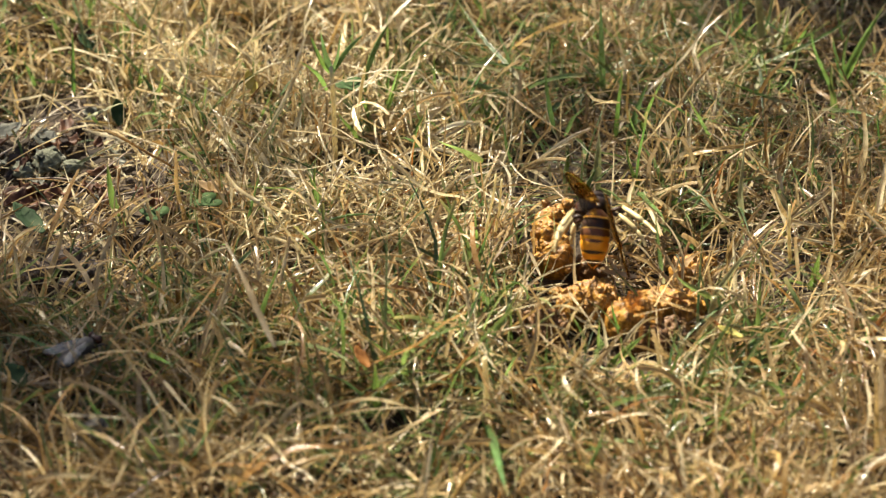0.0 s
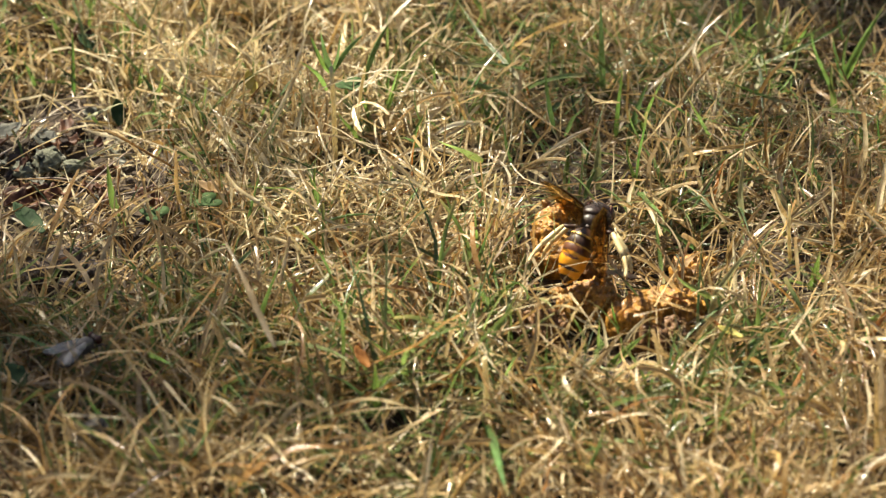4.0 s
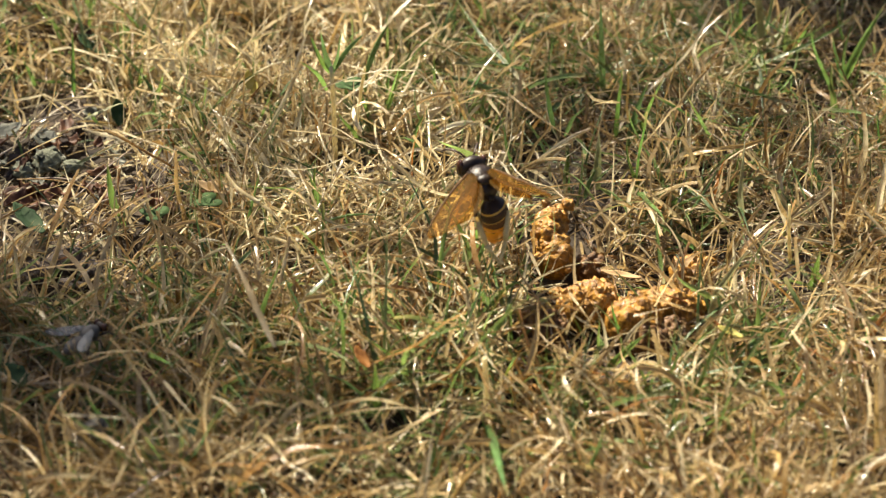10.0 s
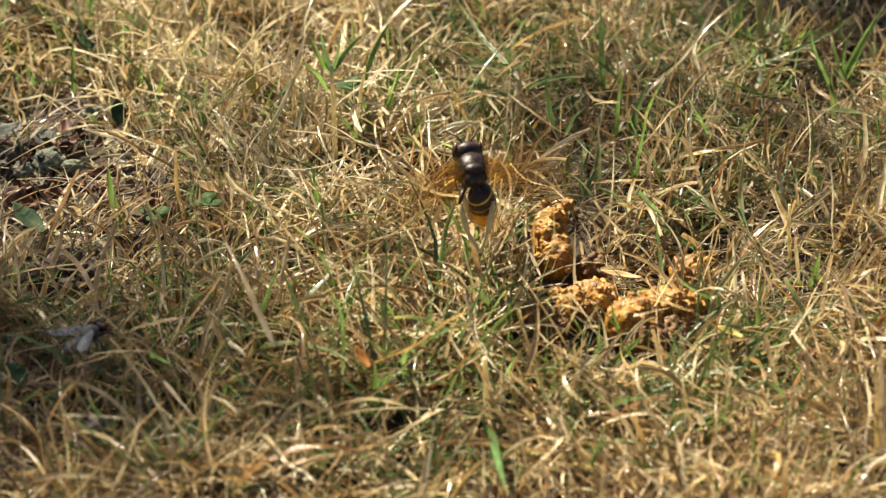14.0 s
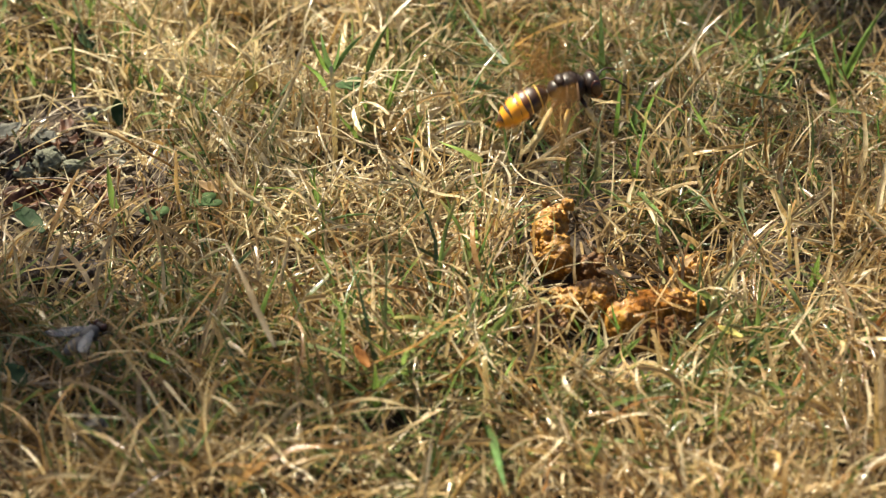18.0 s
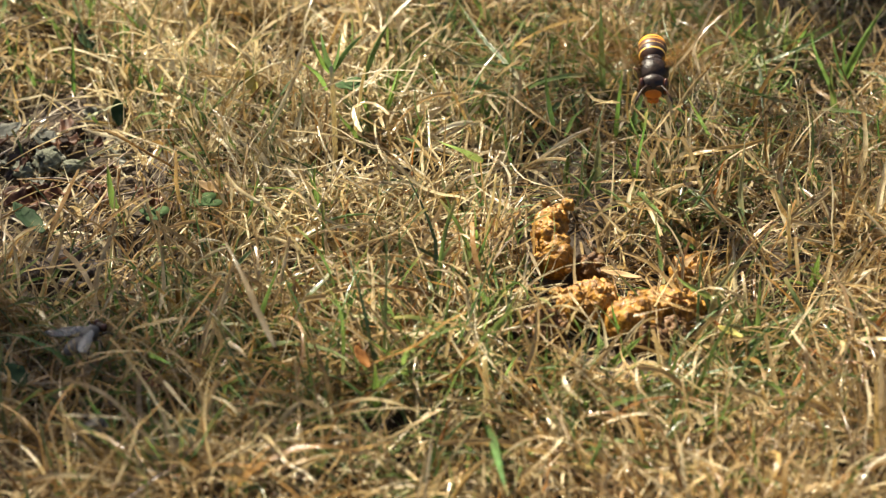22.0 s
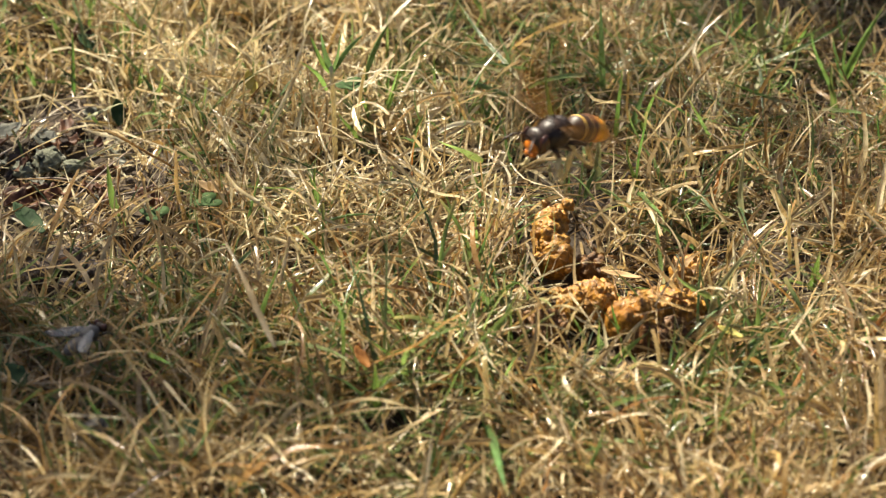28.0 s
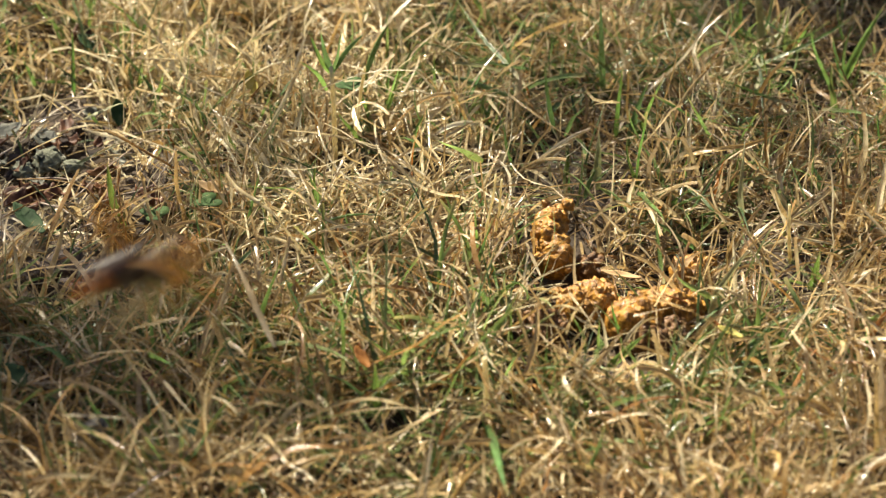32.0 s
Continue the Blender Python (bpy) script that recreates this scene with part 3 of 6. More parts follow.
def tube(bm, pts, radii, segs=8):
    rows = []
    pts = [Vector(p) for p in pts]
    for i, p in enumerate(pts):
        t = (pts[min(i + 1, len(pts) - 1)] - pts[max(i - 1, 0)]).normalized()
        a = t.cross(Vector((0.13, 0.21, 0.97))).normalized()
        b = a.cross(t)
        rows.append([bm.verts.new(p + (a * math.cos(2 * math.pi * j / segs) + b * math.sin(2 * math.pi * j / segs)) * radii[i]) for j in range(segs)])
    for i in range(len(pts) - 1):
        for j in range(segs):
            bm.faces.new((rows[i][j], rows[i][(j + 1) % segs], rows[i + 1][(j + 1) % segs], rows[i + 1][j]))
    bm.faces.new(rows[0][::-1])
    bm.faces.new(rows[-1])


def wing_mesh(length, chord, side, tipx=0.93):
    """A thin, slightly cambered wing along x, its leading edge towards +y."""
    bm = bmesh.new()
    n, k = 16, 7
    top, low = [], []
    for i in range(n + 1):
        s = i / n
        lead = chord * (0.10 + 0.22 * math.sin(math.pi * min(1, s * 0.9)) ** 0.8) * (1 if s < 0.9 else math.sqrt(max(0.0, 1 - ((s - 0.9) / 0.1) ** 2)) * 0.98 + 0.02)
        trail = chord * (0.06 + 0.72 * math.sin(math.pi * min(1.0, 0.08 + s * 0.80)) ** 0.9) * (1 if s < 0.8 else math.sqrt(max(0.0, 1 - ((s - 0.8) / 0.2) ** 2)) * 0.98 + 0.02)
        ra, rb = [], []
        for j in range(k + 1):
            f = j / k
            y = lead - (lead + trail) * f
            z = 0.00035 * math.sin(math.pi * f) + 0.00012 * math.sin(f * 21 + s * 5)
            ra.append(bm.verts.new((side * s * length, y, z + 0.00003)))
            rb.append(bm.verts.new((side * s * length, y, z - 0.00003)))
        top.append(ra)
        low.append(rb)
    for i in range(n):
        for j in range(k):
            for rows, flip in ((top, side < 0), (low, side > 0)):
                f = [rows[i][j], rows[i + 1][j], rows[i + 1][j + 1], rows[i][j + 1]]
                bm.faces.new(f if flip else f[::-1])
    edge = [(i, 0) for i in range(n + 1)] + [(n, j) for j in range(1, k + 1)] + [(i, k) for i in range(n - 1, -1, -1)] + [(0, j) for j in range(k - 1, 0, -1)]
    for (a, b), (c, d) in zip(edge, edge[1:] + edge[:1]):
        bm.faces.new((top[a][b], top[c][d], low[c][d], low[a][b]))
    return bm


def add_veins(wing, length, chord, side, material):
    bm = bmesh.new()
    tube(bm, [(side * length * s, chord * (0.10 + 0.20 * math.sin(math.pi * min(1, s * 0.9)) ** 0.8), 0.0001) for s in (0, 0.2, 0.4, 0.6, 0.8, 0.93)], [chord * r for r in (0.045, 0.042, 0.036, 0.032, 0.026, 0.012)], 6)
    for a, b, r in (((0.02, 0.02), (0.78, -0.12), 0.014), ((0.05, -0.04), (0.62, -0.50), 0.013), ((0.36, -0.07), (0.42, -0.52), 0.010), ((0.55, 0.20), (0.66, -0.40), 0.010), ((0.70, 0.18), (0.86, -0.25), 0.010)):
        tube(bm, [(side * length * (a[0] + (b[0] - a[0]) * f), chord * (a[1] + (b[1] - a[1]) * f), 0.0003 * math.sin(math.pi * f) + 0.0001) for f in (0, 0.5, 1)], [chord * r] * 3, 5)
    part("vein", bm, material, wing, "dark brown wing veins")


def lathe(bm, profile, segs=28, flatten=0.92, material_at=None):
    """A body of revolution round -y: profile of (distance, radius, droop)."""
    rows = []
    for d, r, dz in profile:
        rows.append([bm.verts.new((r * math.cos(2 * math.pi * j / segs), -d, dz + r * flatten * math.sin(2 * math.pi * j / segs))) for j in range(segs)])
    for i in range(len(profile) - 1):
        for j in range(segs):
            f = bm.faces.new((rows[i][j], rows[i + 1][j], rows[i + 1][(j + 1) % segs], rows[i][(j + 1) % segs]))
            if material_at:
                f.material_index = material_at(i, 2 * math.pi * (j + 0.5) / segs)
    bm.faces.new(rows[0])
    bm.faces.new(rows[-1][::-1])


HORNET = {}


def build_hornet():
    body = tagged(new("hornet"), "dark hornet with yellow-banded orange-tipped abdomen and amber wings", "hornet")
    # thorax, its front 6.6 mm ahead of the waist
    bm = bmesh.new()
    ellipsoid(bm, (0, 0.0040, 0.0002), (0.0031, 0.0034, 0.0030), 26, 18)
    ellipsoid(bm, (0, 0.0014, 0.0003), (0.0022, 0.0016, 0.0019), 22, 14)
    ellipsoid(bm, (0, 0.0024, 0.0022), (0.0018, 0.0012, 0.0010), 20, 12)
    for side in (-1, 1):
        ellipsoid(bm, (side * 0.0024, 0.0042, 0.0014), (0.0007, 0.0011, 0.0006), 12, 8)
    rng = random.Random(12)
    for _ in range(900):        # short velvety hair
        a, b = rng.uniform(0, 2 * math.pi), rng.uniform(-0.9, 1.0)
        c = math.sqrt(max(0.0, 1 - b * b))
        n = Vector((c * math.cos(a), c * math.sin(a), b))
        p = Vector((0.0031 * n.x, 0.0040 + 0.0034 * n.y, 0.0002 + 0.0030 * n.z))
        s = n.orthogonal().normalized() * 0.00005
        q = p + (n + Vector((0, -0.6, 0))).normalized() * rng.uniform(0.0003, 0.0007)
        bm.faces.new([bm.verts.new(v) for v in (p - s, p + s, q)])
    thorax = part("thorax", bm, M_BLACK, body, "black-brown velvety thorax")
    bm = bmesh.new()
    tube(bm, [(0, 0.0008, 0.0001), (0, -0.0001, 0), (0, -0.0009, 0)], [0.0007, 0.00042, 0.0007], 12)
    part("waist", bm, M_BLACK, body)
    # head
    bm = bmesh.new()
    ellipsoid(bm, (0, 0.0084, -0.0002), (0.0028, 0.0018, 0.0026), 24, 16)
    head = part("head", bm, M_BLACK, body, "black head with an orange face")
    bm = bmesh.new()
    ellipsoid(bm, (0, 0.0095, -0.0009), (0.0017, 0.0009, 0.0016), 20, 14)
    ellipsoid(bm, (0, 0.0095, -0.0024), (0.0012, 0.0008, 0.0008), 14, 10)
    part("face", bm, M_FACE, head, "orange face plate")
    for side in (-1, 1):
        bm = bmesh.new()
        ellipsoid(bm, (side * 0.0023, 0.0088, 0.0000), (0.0007, 0.0012, 0.0019), 16, 12)
        part("eye", bm, M_EYE, head, "glossy dark brown compound eye")
        bm = bmesh.new()
        tube(bm, [(side * 0.0006, 0.0100, 0.0006), (side * 0.0015, 0.0110, 0.0015), (side * 0.0024, 0.0124, 0.0013), (side * 0.0032, 0.0138, 0.0004), (side * 0.0037, 0.0146, -0.0006)], [0.00018, 0.00018, 0.00022, 0.00022, 0.00012], 8)
        part("antenna", bm, M_BROWN, head)
        bm = bmesh.new()
        tube(bm, [(side * 0.0007, 0.0098, -0.0020), (side * 0.0007, 0.0101, -0.0026), (side * 0.0002, 0.0102, -0.0030)], [0.0005, 0.0004, 0.0001], 8)
        part("mandible", bm, M_FACE, head)
    # abdomen: six overlapping rings, each with its coloured hind edge
    seg = [(0.0004, 0.0025, 0.0008, 0.0025, 0.17, M_YELLOW, M_BROWN), (0.0023, 0.0046, 0.0025, 0.0029, 0.12, M_YELLOW, M_BROWN), (0.0043, 0.0066, 0.0029, 0.0029, 0.28, M_ORANGE, M_RUSSET),
           (0.0063, 0.0086, 0.0029, 0.0026, 0.86, M_ORANGE, M_RUSSET), (0.0083, 0.0102, 0.0026, 0.0018, 0.9, M_ORANGE, M_BROWN), (0.0099, 0.0116, 0.0018, 0.0002, 0.95, M_ORANGE, M_BROWN)]
    bm = bmesh.new()
    lathe(bm, [(d, r * 0.80, z) for d, r, z in ((0.0002, 0.0005, 0), (0.0010, 0.0016, -0.00003), (0.0028, 0.0028, -0.0002), (0.0052, 0.0032, -0.0006), (0.0080, 0.0027, -0.0013), (0.0105, 0.0014, -0.0022), (0.0115, 0.0002, -0.0026))])
    abdomen = part("abdomen", bm, M_BROWN, body, "dark brown abdomen with yellow bands and orange tip")
    for i, (d0, d1, r0, r1, share, band, base) in enumerate(seg):
        bm = bmesh.new()
        prof = []
        n = 24
        for k in range(n + 1):
            f = k / n
            r = 0.91 * (r0 + (r1 - r0) * f) + 0.00022 * math.sin(math.pi * f) + (0.0004 * math.sin(f * math.pi / 2) if i == 0 else 0.00006 * f)
            prof.append((d0 + (d1 - d0) * f, max(r, 0.0002), -0.0030 * ((d0 + (d1 - d0) * f) / 0.0124) ** 1.9))
        prof.append((d1 - 0.0001, max(prof[-1][1] - 0.0002, 0.0001), prof[-1][2]))

        def which(k, w, share=share, i=i):
            edge = 1 - share
            if i == 3:      # dark wedge in the middle of the back of the orange ring
                edge += 0.30 * max(0.0, math.sin(w)) ** 6 + 0.05 * math.sin(w * 7)
            if i == 2:
                edge -= 0.25 * (1 - max(0.0, math.sin(w))) ** 2
            if i >= 4:      # dark saddle on the last rings
                edge += (0.42 if i == 4 else 0.95) * max(0.0, math.sin(w)) ** 1.2
            return 1 if (k + 0.5) / n > edge else 0
        lathe(bm, prof, material_at=which, segs=64)
        part("abdomen_ring", bm, [base, band], abdomen)
    # legs: dark thigh, pale shin and foot
    legs = []
    for side in (-1, 1):
        for y0, knee, ankle, toe in ((0.0058, (0.0036, 0.0068, -0.0026), (0.0041, 0.0078, -0.0048), (0.0040, 0.0086, -0.0066)), (0.0036, (0.0046, 0.0034, -0.0016), (0.0076, 0.0020, -0.0050), (0.0088, 0.0008, -0.0082)),
                                     (0.0018, (0.0048, -0.0002, -0.0004), (0.0080, -0.0036, -0.0036), (0.0094, -0.0074, -0.0062))):
            hip = Vector((side * 0.0015, y0, -0.0018))
            k, n, t = [Vector((side * v[0], v[1], v[2])) - hip for v in (knee, ankle, toe)]
            bm = bmesh.new()
            tube(bm, [(0, 0, 0), k * 0.5 + Vector((0, 0, 0.0003)), k], [0.00042, 0.00050, 0.00030], 8)
            leg = part("leg", bm, M_BROWN, body, "dark leg with a pale yellow foot")
            leg.location = hip
            bm = bmesh.new()
            tube(bm, [k, k.lerp(n, 0.3), k.lerp(n, 0.75), n], [0.00034, 0.00054, 0.00058, 0.00042], 10)
            part("shin", bm, M_TARSUS, leg, "pale yellow shin")
            bm = bmesh.new()
            joints = [n.lerp(t, f) + Vector((side * 0.0003, 0, -0.0002)) * math.sin(math.pi * f) for f in (0, 0.1, 0.42, 0.46, 0.62, 0.66, 0.80, 0.84, 0.94, 1.0)]
            tube(bm, joints, [0.00036, 0.00042, 0.00040, 0.00028, 0.00038, 0.00027, 0.00036, 0.00026, 0.00030, 0.00014], 10)
            part("foot", bm, M_TARSUS, leg, "pale yellow foot")
            legs.append((side, leg))
    wings = []
    for side in (-1, 1):
        fore = part("wing", wing_mesh(0.0185, 0.0056, side), M_WING, body, "smoky amber forewing")
        fore.location = (side * 0.0022, 0.0046, 0.0020)
        add_veins(fore, 0.0185, 0.0056, side, M_VEIN)
        hind = part("wing", wing_mesh(0.0125, 0.0048, side), M_WING, body, "smoky amber hindwing")
        hind.location = (side * 0.0021, 0.0026, 0.0017)
        add_veins(hind, 0.0125, 0.0048, side, M_VEIN)
        wings.append((side, fore, hind))
    HORNET.update(body=body, abdomen=abdomen, wings=wings, legs=legs)


def build_fly(label, shell, wing_clear):
    fly = tagged(new("fly"), label, "fly")
    bm = bmesh.new()
    ellipsoid(bm, (0, 0.0010, 0.0016), (0.0016, 0.0021, 0.0015), 20, 14)
    part("thorax", bm, shell, fly)
    bm = bmesh.new()
    ellipsoid(bm, (0, -0.0026, 0.0013), (0.0016, 0.0026, 0.0013), 20, 14)
    part("abdomen", bm, shell, fly)
    bm = bmesh.new()
    ellipsoid(bm, (0, 0.0037, 0.0014), (0.0012, 0.0008, 0.0010), 18, 12)
    head = part("head", bm, M_BLACK, fly)
    for side in (-1, 1):
        bm = bmesh.new()
        ellipsoid(bm, (side * 0.0010, 0.0038, 0.0016), (0.0006, 0.0008, 0.0009), 14, 10)
        part("eye", bm, M_EYE, head, "dark red fly eye")
        for y0, kx, ky, fx, fy in ((0.0020, 0.0026, 0.0034, 0.0034, 0.0046), (0.0010, 0.0032, 0.0006, 0.0046, 0.0004), (0.0000, 0.0028, -0.0018, 0.0040, -0.0040)):
            bm = bmesh.new()
            tube(bm, [(side * 0.0008, y0, 0.0008), (side * kx, ky, 0.0017), (side * (kx + fx) / 2, (ky + fy) / 2, 0.0006), (side * fx, fy, 0.0)], [0.00022, 0.0002, 0.00016, 0.0001], 6)
            part("leg", bm, M_BLACK, fly)
    wings = []
    for side in (-1, 1):
        w = part("wing", wing_mesh(0.0072, 0.0022, side), wing_clear, fly, "greyish clear wing")
        w.location = (side * 0.0011, 0.0010, 0.0027)
        wings.append((side, w))
    return fly, wings


build_hornet()
FLY_GREY, FLY_GREY_WINGS = build_fly("grey fly with pale folded wings sitting on dry grass", M_FLY_GREY, M_WING_FLY)
FLY_TEAL, FLY_TEAL_WINGS = build_fly("small metallic teal fly in flight over the lawn", M_FLY_TEAL, M_WING_TEAL)


# ---- tufts and single blades that stand out ----
M_PALE = blade_material("pale_green_stem", [(0.0, (0.42, 0.48, 0.22)), (0.5, (0.52, 0.55, 0.32)), (1.0, (0.40, 0.47, 0.22))], (0.55, 0.52, 0.30), rough=0.32, through_light=0.3, per_object=True)
KINDS = {"g": (M_GREEN_ONE, "fresh green blade"), "s": (M_STRAW_ONE, "dry straw-coloured blade"), "r": (M_RUST, "rusty orange dead blade"), "p": (M_PALE, "pale green stem"),
         "t": (M_STALK, "round dry straw stalk"), "q": (M_PALE, "round pale green stalk")}


def blade_object(spec, origin, parent, rng):
    x, y, z, length, width, az, el, bend, kind = spec
    one = lambda v: np.array([float(v)])
    base = np.array([[x, y, z]]) / 1000 - np.array(origin)[None]
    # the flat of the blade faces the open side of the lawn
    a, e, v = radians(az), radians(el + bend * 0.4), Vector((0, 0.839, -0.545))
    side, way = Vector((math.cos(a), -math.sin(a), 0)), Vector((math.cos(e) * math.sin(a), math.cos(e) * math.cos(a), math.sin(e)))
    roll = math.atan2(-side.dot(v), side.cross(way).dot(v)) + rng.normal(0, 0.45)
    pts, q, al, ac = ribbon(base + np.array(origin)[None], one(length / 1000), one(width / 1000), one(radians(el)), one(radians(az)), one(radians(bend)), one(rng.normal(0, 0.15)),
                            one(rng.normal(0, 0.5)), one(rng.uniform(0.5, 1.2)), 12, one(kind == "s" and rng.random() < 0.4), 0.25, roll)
    if kind in "tq":    # a round stalk with nodes along the blade's line
        mid = [Vector(v) - Vector(origin) for v in pts.reshape(-1, 3, 3)[:, 1]]
        bm = bmesh.new()
        tube(bm, mid, [width / 2000 * (1 - 0.3 * k / 11) * (1.1 if k in (4, 8) else 1.0) for k in range(12)], 10)
        return part("stalk", bm, KINDS[kind][0], parent, KINDS[kind][1])
    me = mesh_of("blade", pts - np.array(origin)[None], q, al, ac, KINDS[kind][0])
    ob = new("blade", me)
    ob.parent = parent
    if len(KINDS[kind][1]) and parent:
        tagged(ob, KINDS[kind][1])
    return ob


TUFT_RNG = np.random.default_rng(77)
WORDS = {"g": "fresh green", "s": "dry straw-coloured", "r": "rusty", "p": "pale green", "t": "straw-coloured", "q": "pale green"}


def tuft(specs, group="tufts of grass in the lawn"):
    """A tuft of blades that share a root: (x, y, z, length, width in mm; azimuth, slope, bend in degrees; kind)."""
    x, y = specs[0][0] / 1000, specs[0][1] / 1000
    origin = (x, y, float(ground_height(np.array(x), np.array(y))))
    root = new("grass_tuft")
    root.location = origin
    for s in specs:
        blade_object(s, origin, root, TUFT_RNG)
    kinds = sorted({s[8] for s in specs}, key="gstprq".index)
    words = " and ".join(WORDS[k] for k in kinds)
    size = "small" if max(s[3] for s in specs) < 16 else "tall" if max(s[3] for s in specs) > 21 else "low"
    return tagged(root, f"{size} tuft of {words} grass", "grass tuft", group)


def named_tufts():
    tuft([(7.9, 26.3, 14, 12.2, 2.1, -107, 37, -4, 'g')])
    tuft([(39.5, 51.4, 2, 18.8, 1.47, 117, 85, -20, 'g'), (41.4, 54.7, 2, 17.2, 1.48, 112, 76, -10, 'g'), (37.1, 55.2, 2, 19.3, 1.31, 160, 87, -8, 'g')])
    tuft([(24.1, 58.6, 2, 17.4, 1.32, -129, 75, 10, 'g'), (19.9, 69, 2, 11.3, 0.87, -127, 69, 10, 'r'), (25.9, 50.5, 6, 12.3, 0.99, 143, 68, -30, 'g')])
    tuft([(60.7, 20.9, 2, 21.9, 1.39, -132, 80, 5, 'p'), (55.5, 25.2, 2, 14.2, 0.92, 176, 73, 20, 's'), (57.4, 26.3, 2, 13.7, 0.93, 137, 87, -20, 's'), (57, 14.6, 6, 11.2, 0.69, -105, 55, 20, 's')])
    tuft([(86.8, 67.3, 2, 26.5, 1.17, -103, 67, 10, 'g'), (89.5, 80.1, 2, 22.3, 1.88, 105, 74, -10, 'g'), (76.5, 87.2, 2, 13.9, 1.56, 109, 69, -10, 'g'), (85.4, 64.8, 2, 15.4, 1.17, -131, 74, 10, 'g'), (87.5, 60.2, 6, 11.9, 0.87, 95, 71, -30, 's')])
    tuft([(73.1, 88.3, 2, 19.8, 2.08, -123, 79, 0, 'q')])
    tuft([(35.6, 73.6, 2, 26.3, 1.52, -141, 83, 3, 'g'), (32, 35.2, 2, 15.3, 2.06, 179, 80, 5, 'p'), (28.8, 25.4, 6, 11.8, 1.26, 156, 72, -30, 'g')])
    tuft([(-23.3, 46.7, 2, 14.7, 0.96, 126, 85, -20, 's'), (-22.6, 45.5, 2, 13.9, 0.84, -129, 70, 15, 's'), (-23, 45, 2, 24.7, 1.15, 176, 84, 2, 't'), (-23.5, 45, 24.3, 10.7, 1.38, -120, 62, 15, 'g'), (-23.1, 45, 24.6, 11, 1.56, -136, 71, 10, 'g'), (-22.8, 45, 24, 11.9, 1.21, 122, 76, -10, 'g'), (-22.4, 45, 24.6, 12.3, 1.21, 106, 64, -25, 'g'), (-24.1, 45, 20, 10.2, 1.02, -111, 69, -30, 'g')])
    tuft([(-19.1, 48.8, 2, 22.7, 0.8, 124, 83, -5, 't'), (-16, 48.8, 21.9, 14.1, 1.38, 111, 73, -15, 'g'), (-13.4, 61.3, 2, 17.8, 1.49, 112, 78, -12, 'g'), (-17.2, 48.1, 6, 11.4, 0.98, -125, 53, 20, 'g'), (-15.1, 57.4, 2, 13.9, 1.15, -133, 74, 10, 'g')])
    tuft([(-6.2, 47.1, 2, 15.6, 0.97, 132, 85, -15, 'g'), (-6.5, 45.5, 2, 12.2, 0.72, -120, 64, 15, 's')])
    tuft([(-64.7, 20.9, 2, 16.3, 1.86, -122, 72, 10, 'g'), (-62.1, 18.8, 2, 12.3, 0.91, -132, 71, 10, 's'), (-63.1, 15.7, 6, 14.5, 0.8, 131, 62, -40, 's')])
    tuft([(-55.7, 90.7, 2, 13.6, 1.74, 103, 56, -20, 'g'), (-55.7, 90.2, 2, 8.2, 1.39, -127, 59, 15, 'g'), (-46.2, 80.1, 2, 11, 1.03, 158, 77, 5, 'g'), (-55, 82, 6, 18.3, 0.77, -164, 29, 10, 's')])
    tuft([(-35.6, -29.4, 6, 30.8, 1.28, 131, 37, -40, 'g')])
    tuft([(-11.7, -44.1, 2, 14.7, 1.77, -177, 80, 5, 'g'), (-13.6, -43.2, 2, 12.4, 1.37, 115, 72, -10, 'g'), (-10.4, -48.5, 6, 12.1, 0.91, 141, 65, -20, 's')])
    tuft([(30.2, -28.6, 2, 11.7, 1.55, 107, 57, -5, 'g'), (29.1, -24.4, 6, 25.6, 1, -176, 23, 0, 'g')])
    tuft([(7.9, -50.9, 6, 33.7, 1.63, 176, 22, -10, 'g'), (8.6, -46.5, 2, 16.6, 1.22, -133, 78, 5, 't'), (9.7, -44.9, 2, 15.5, 0.91, 132, 85, -15, 's')])
    tuft([(36.4, -38.5, 2, 7.8, 1.52, 151, 75, -5, 'g'), (35.3, -39.9, 2, 6.9, 1.24, 152, 73, -5, 'g')])
    tuft([(56.2, -21.1, 6, 16.5, 1.16, -145, 33, 10, 'p'), (49.7, -16.9, 2, 9.7, 1.73, 167, 78, 0, 'q'), (50.5, -16.9, 10.1, 13.8, 1.18, 108, 67, -10, 'p'), (50.5, -16.9, 9.7, 10.7, 1.18, -106, 37, 20, 'g')])
    tuft([(-9.3, 16.3, 6, 43, 0.69, 170, 27, -30, 's')])
    tuft([(17.7, 36.5, 6, 16.7, 0.83, 96, 50, -30, 's'), (17.1, 36.5, 6, 15.7, 0.83, 124, 49, -20, 's'), (16.8, 43.2, 2, 13, 0.83, 110, 71, -20, 's'), (15.6, 43.2, 2, 13.2, 0.71, 127, 80, -10, 's'), (14.4, 43.2, 2, 13.8, 0.97, -135, 74, 10, 'g'), (15.9, 35.4, 6, 18.2, 0.95, 145, 47, -30, 's')])
    tuft([(68.7, 7.4, 2, 15.1, 0.8, -135, 78, 3, 't'), (67.5, 7.4, 11.9, 11.2, 0.8, 106, 44, 10, 's'), (67.1, 7.4, 12.6, 9.4, 0.92, -118, 59, 10, 's'), (67.6, 7.4, 11.3, 7.1, 0.8, 106, 8, -20, 's'), (69.5, 8.4, 2, 9.9, 0.67, 125, 74, -10, 's')])
    tuft([(77, -36.5, 2, 12.2, 1.03, -120, 69, 5, 's'), (78.6, -36.5, 2, 12.9, 0.92, -162, 83, -5, 's'), (79.2, -26, 2, 11.9, 1.27, -135, 74, 5, 'g')])
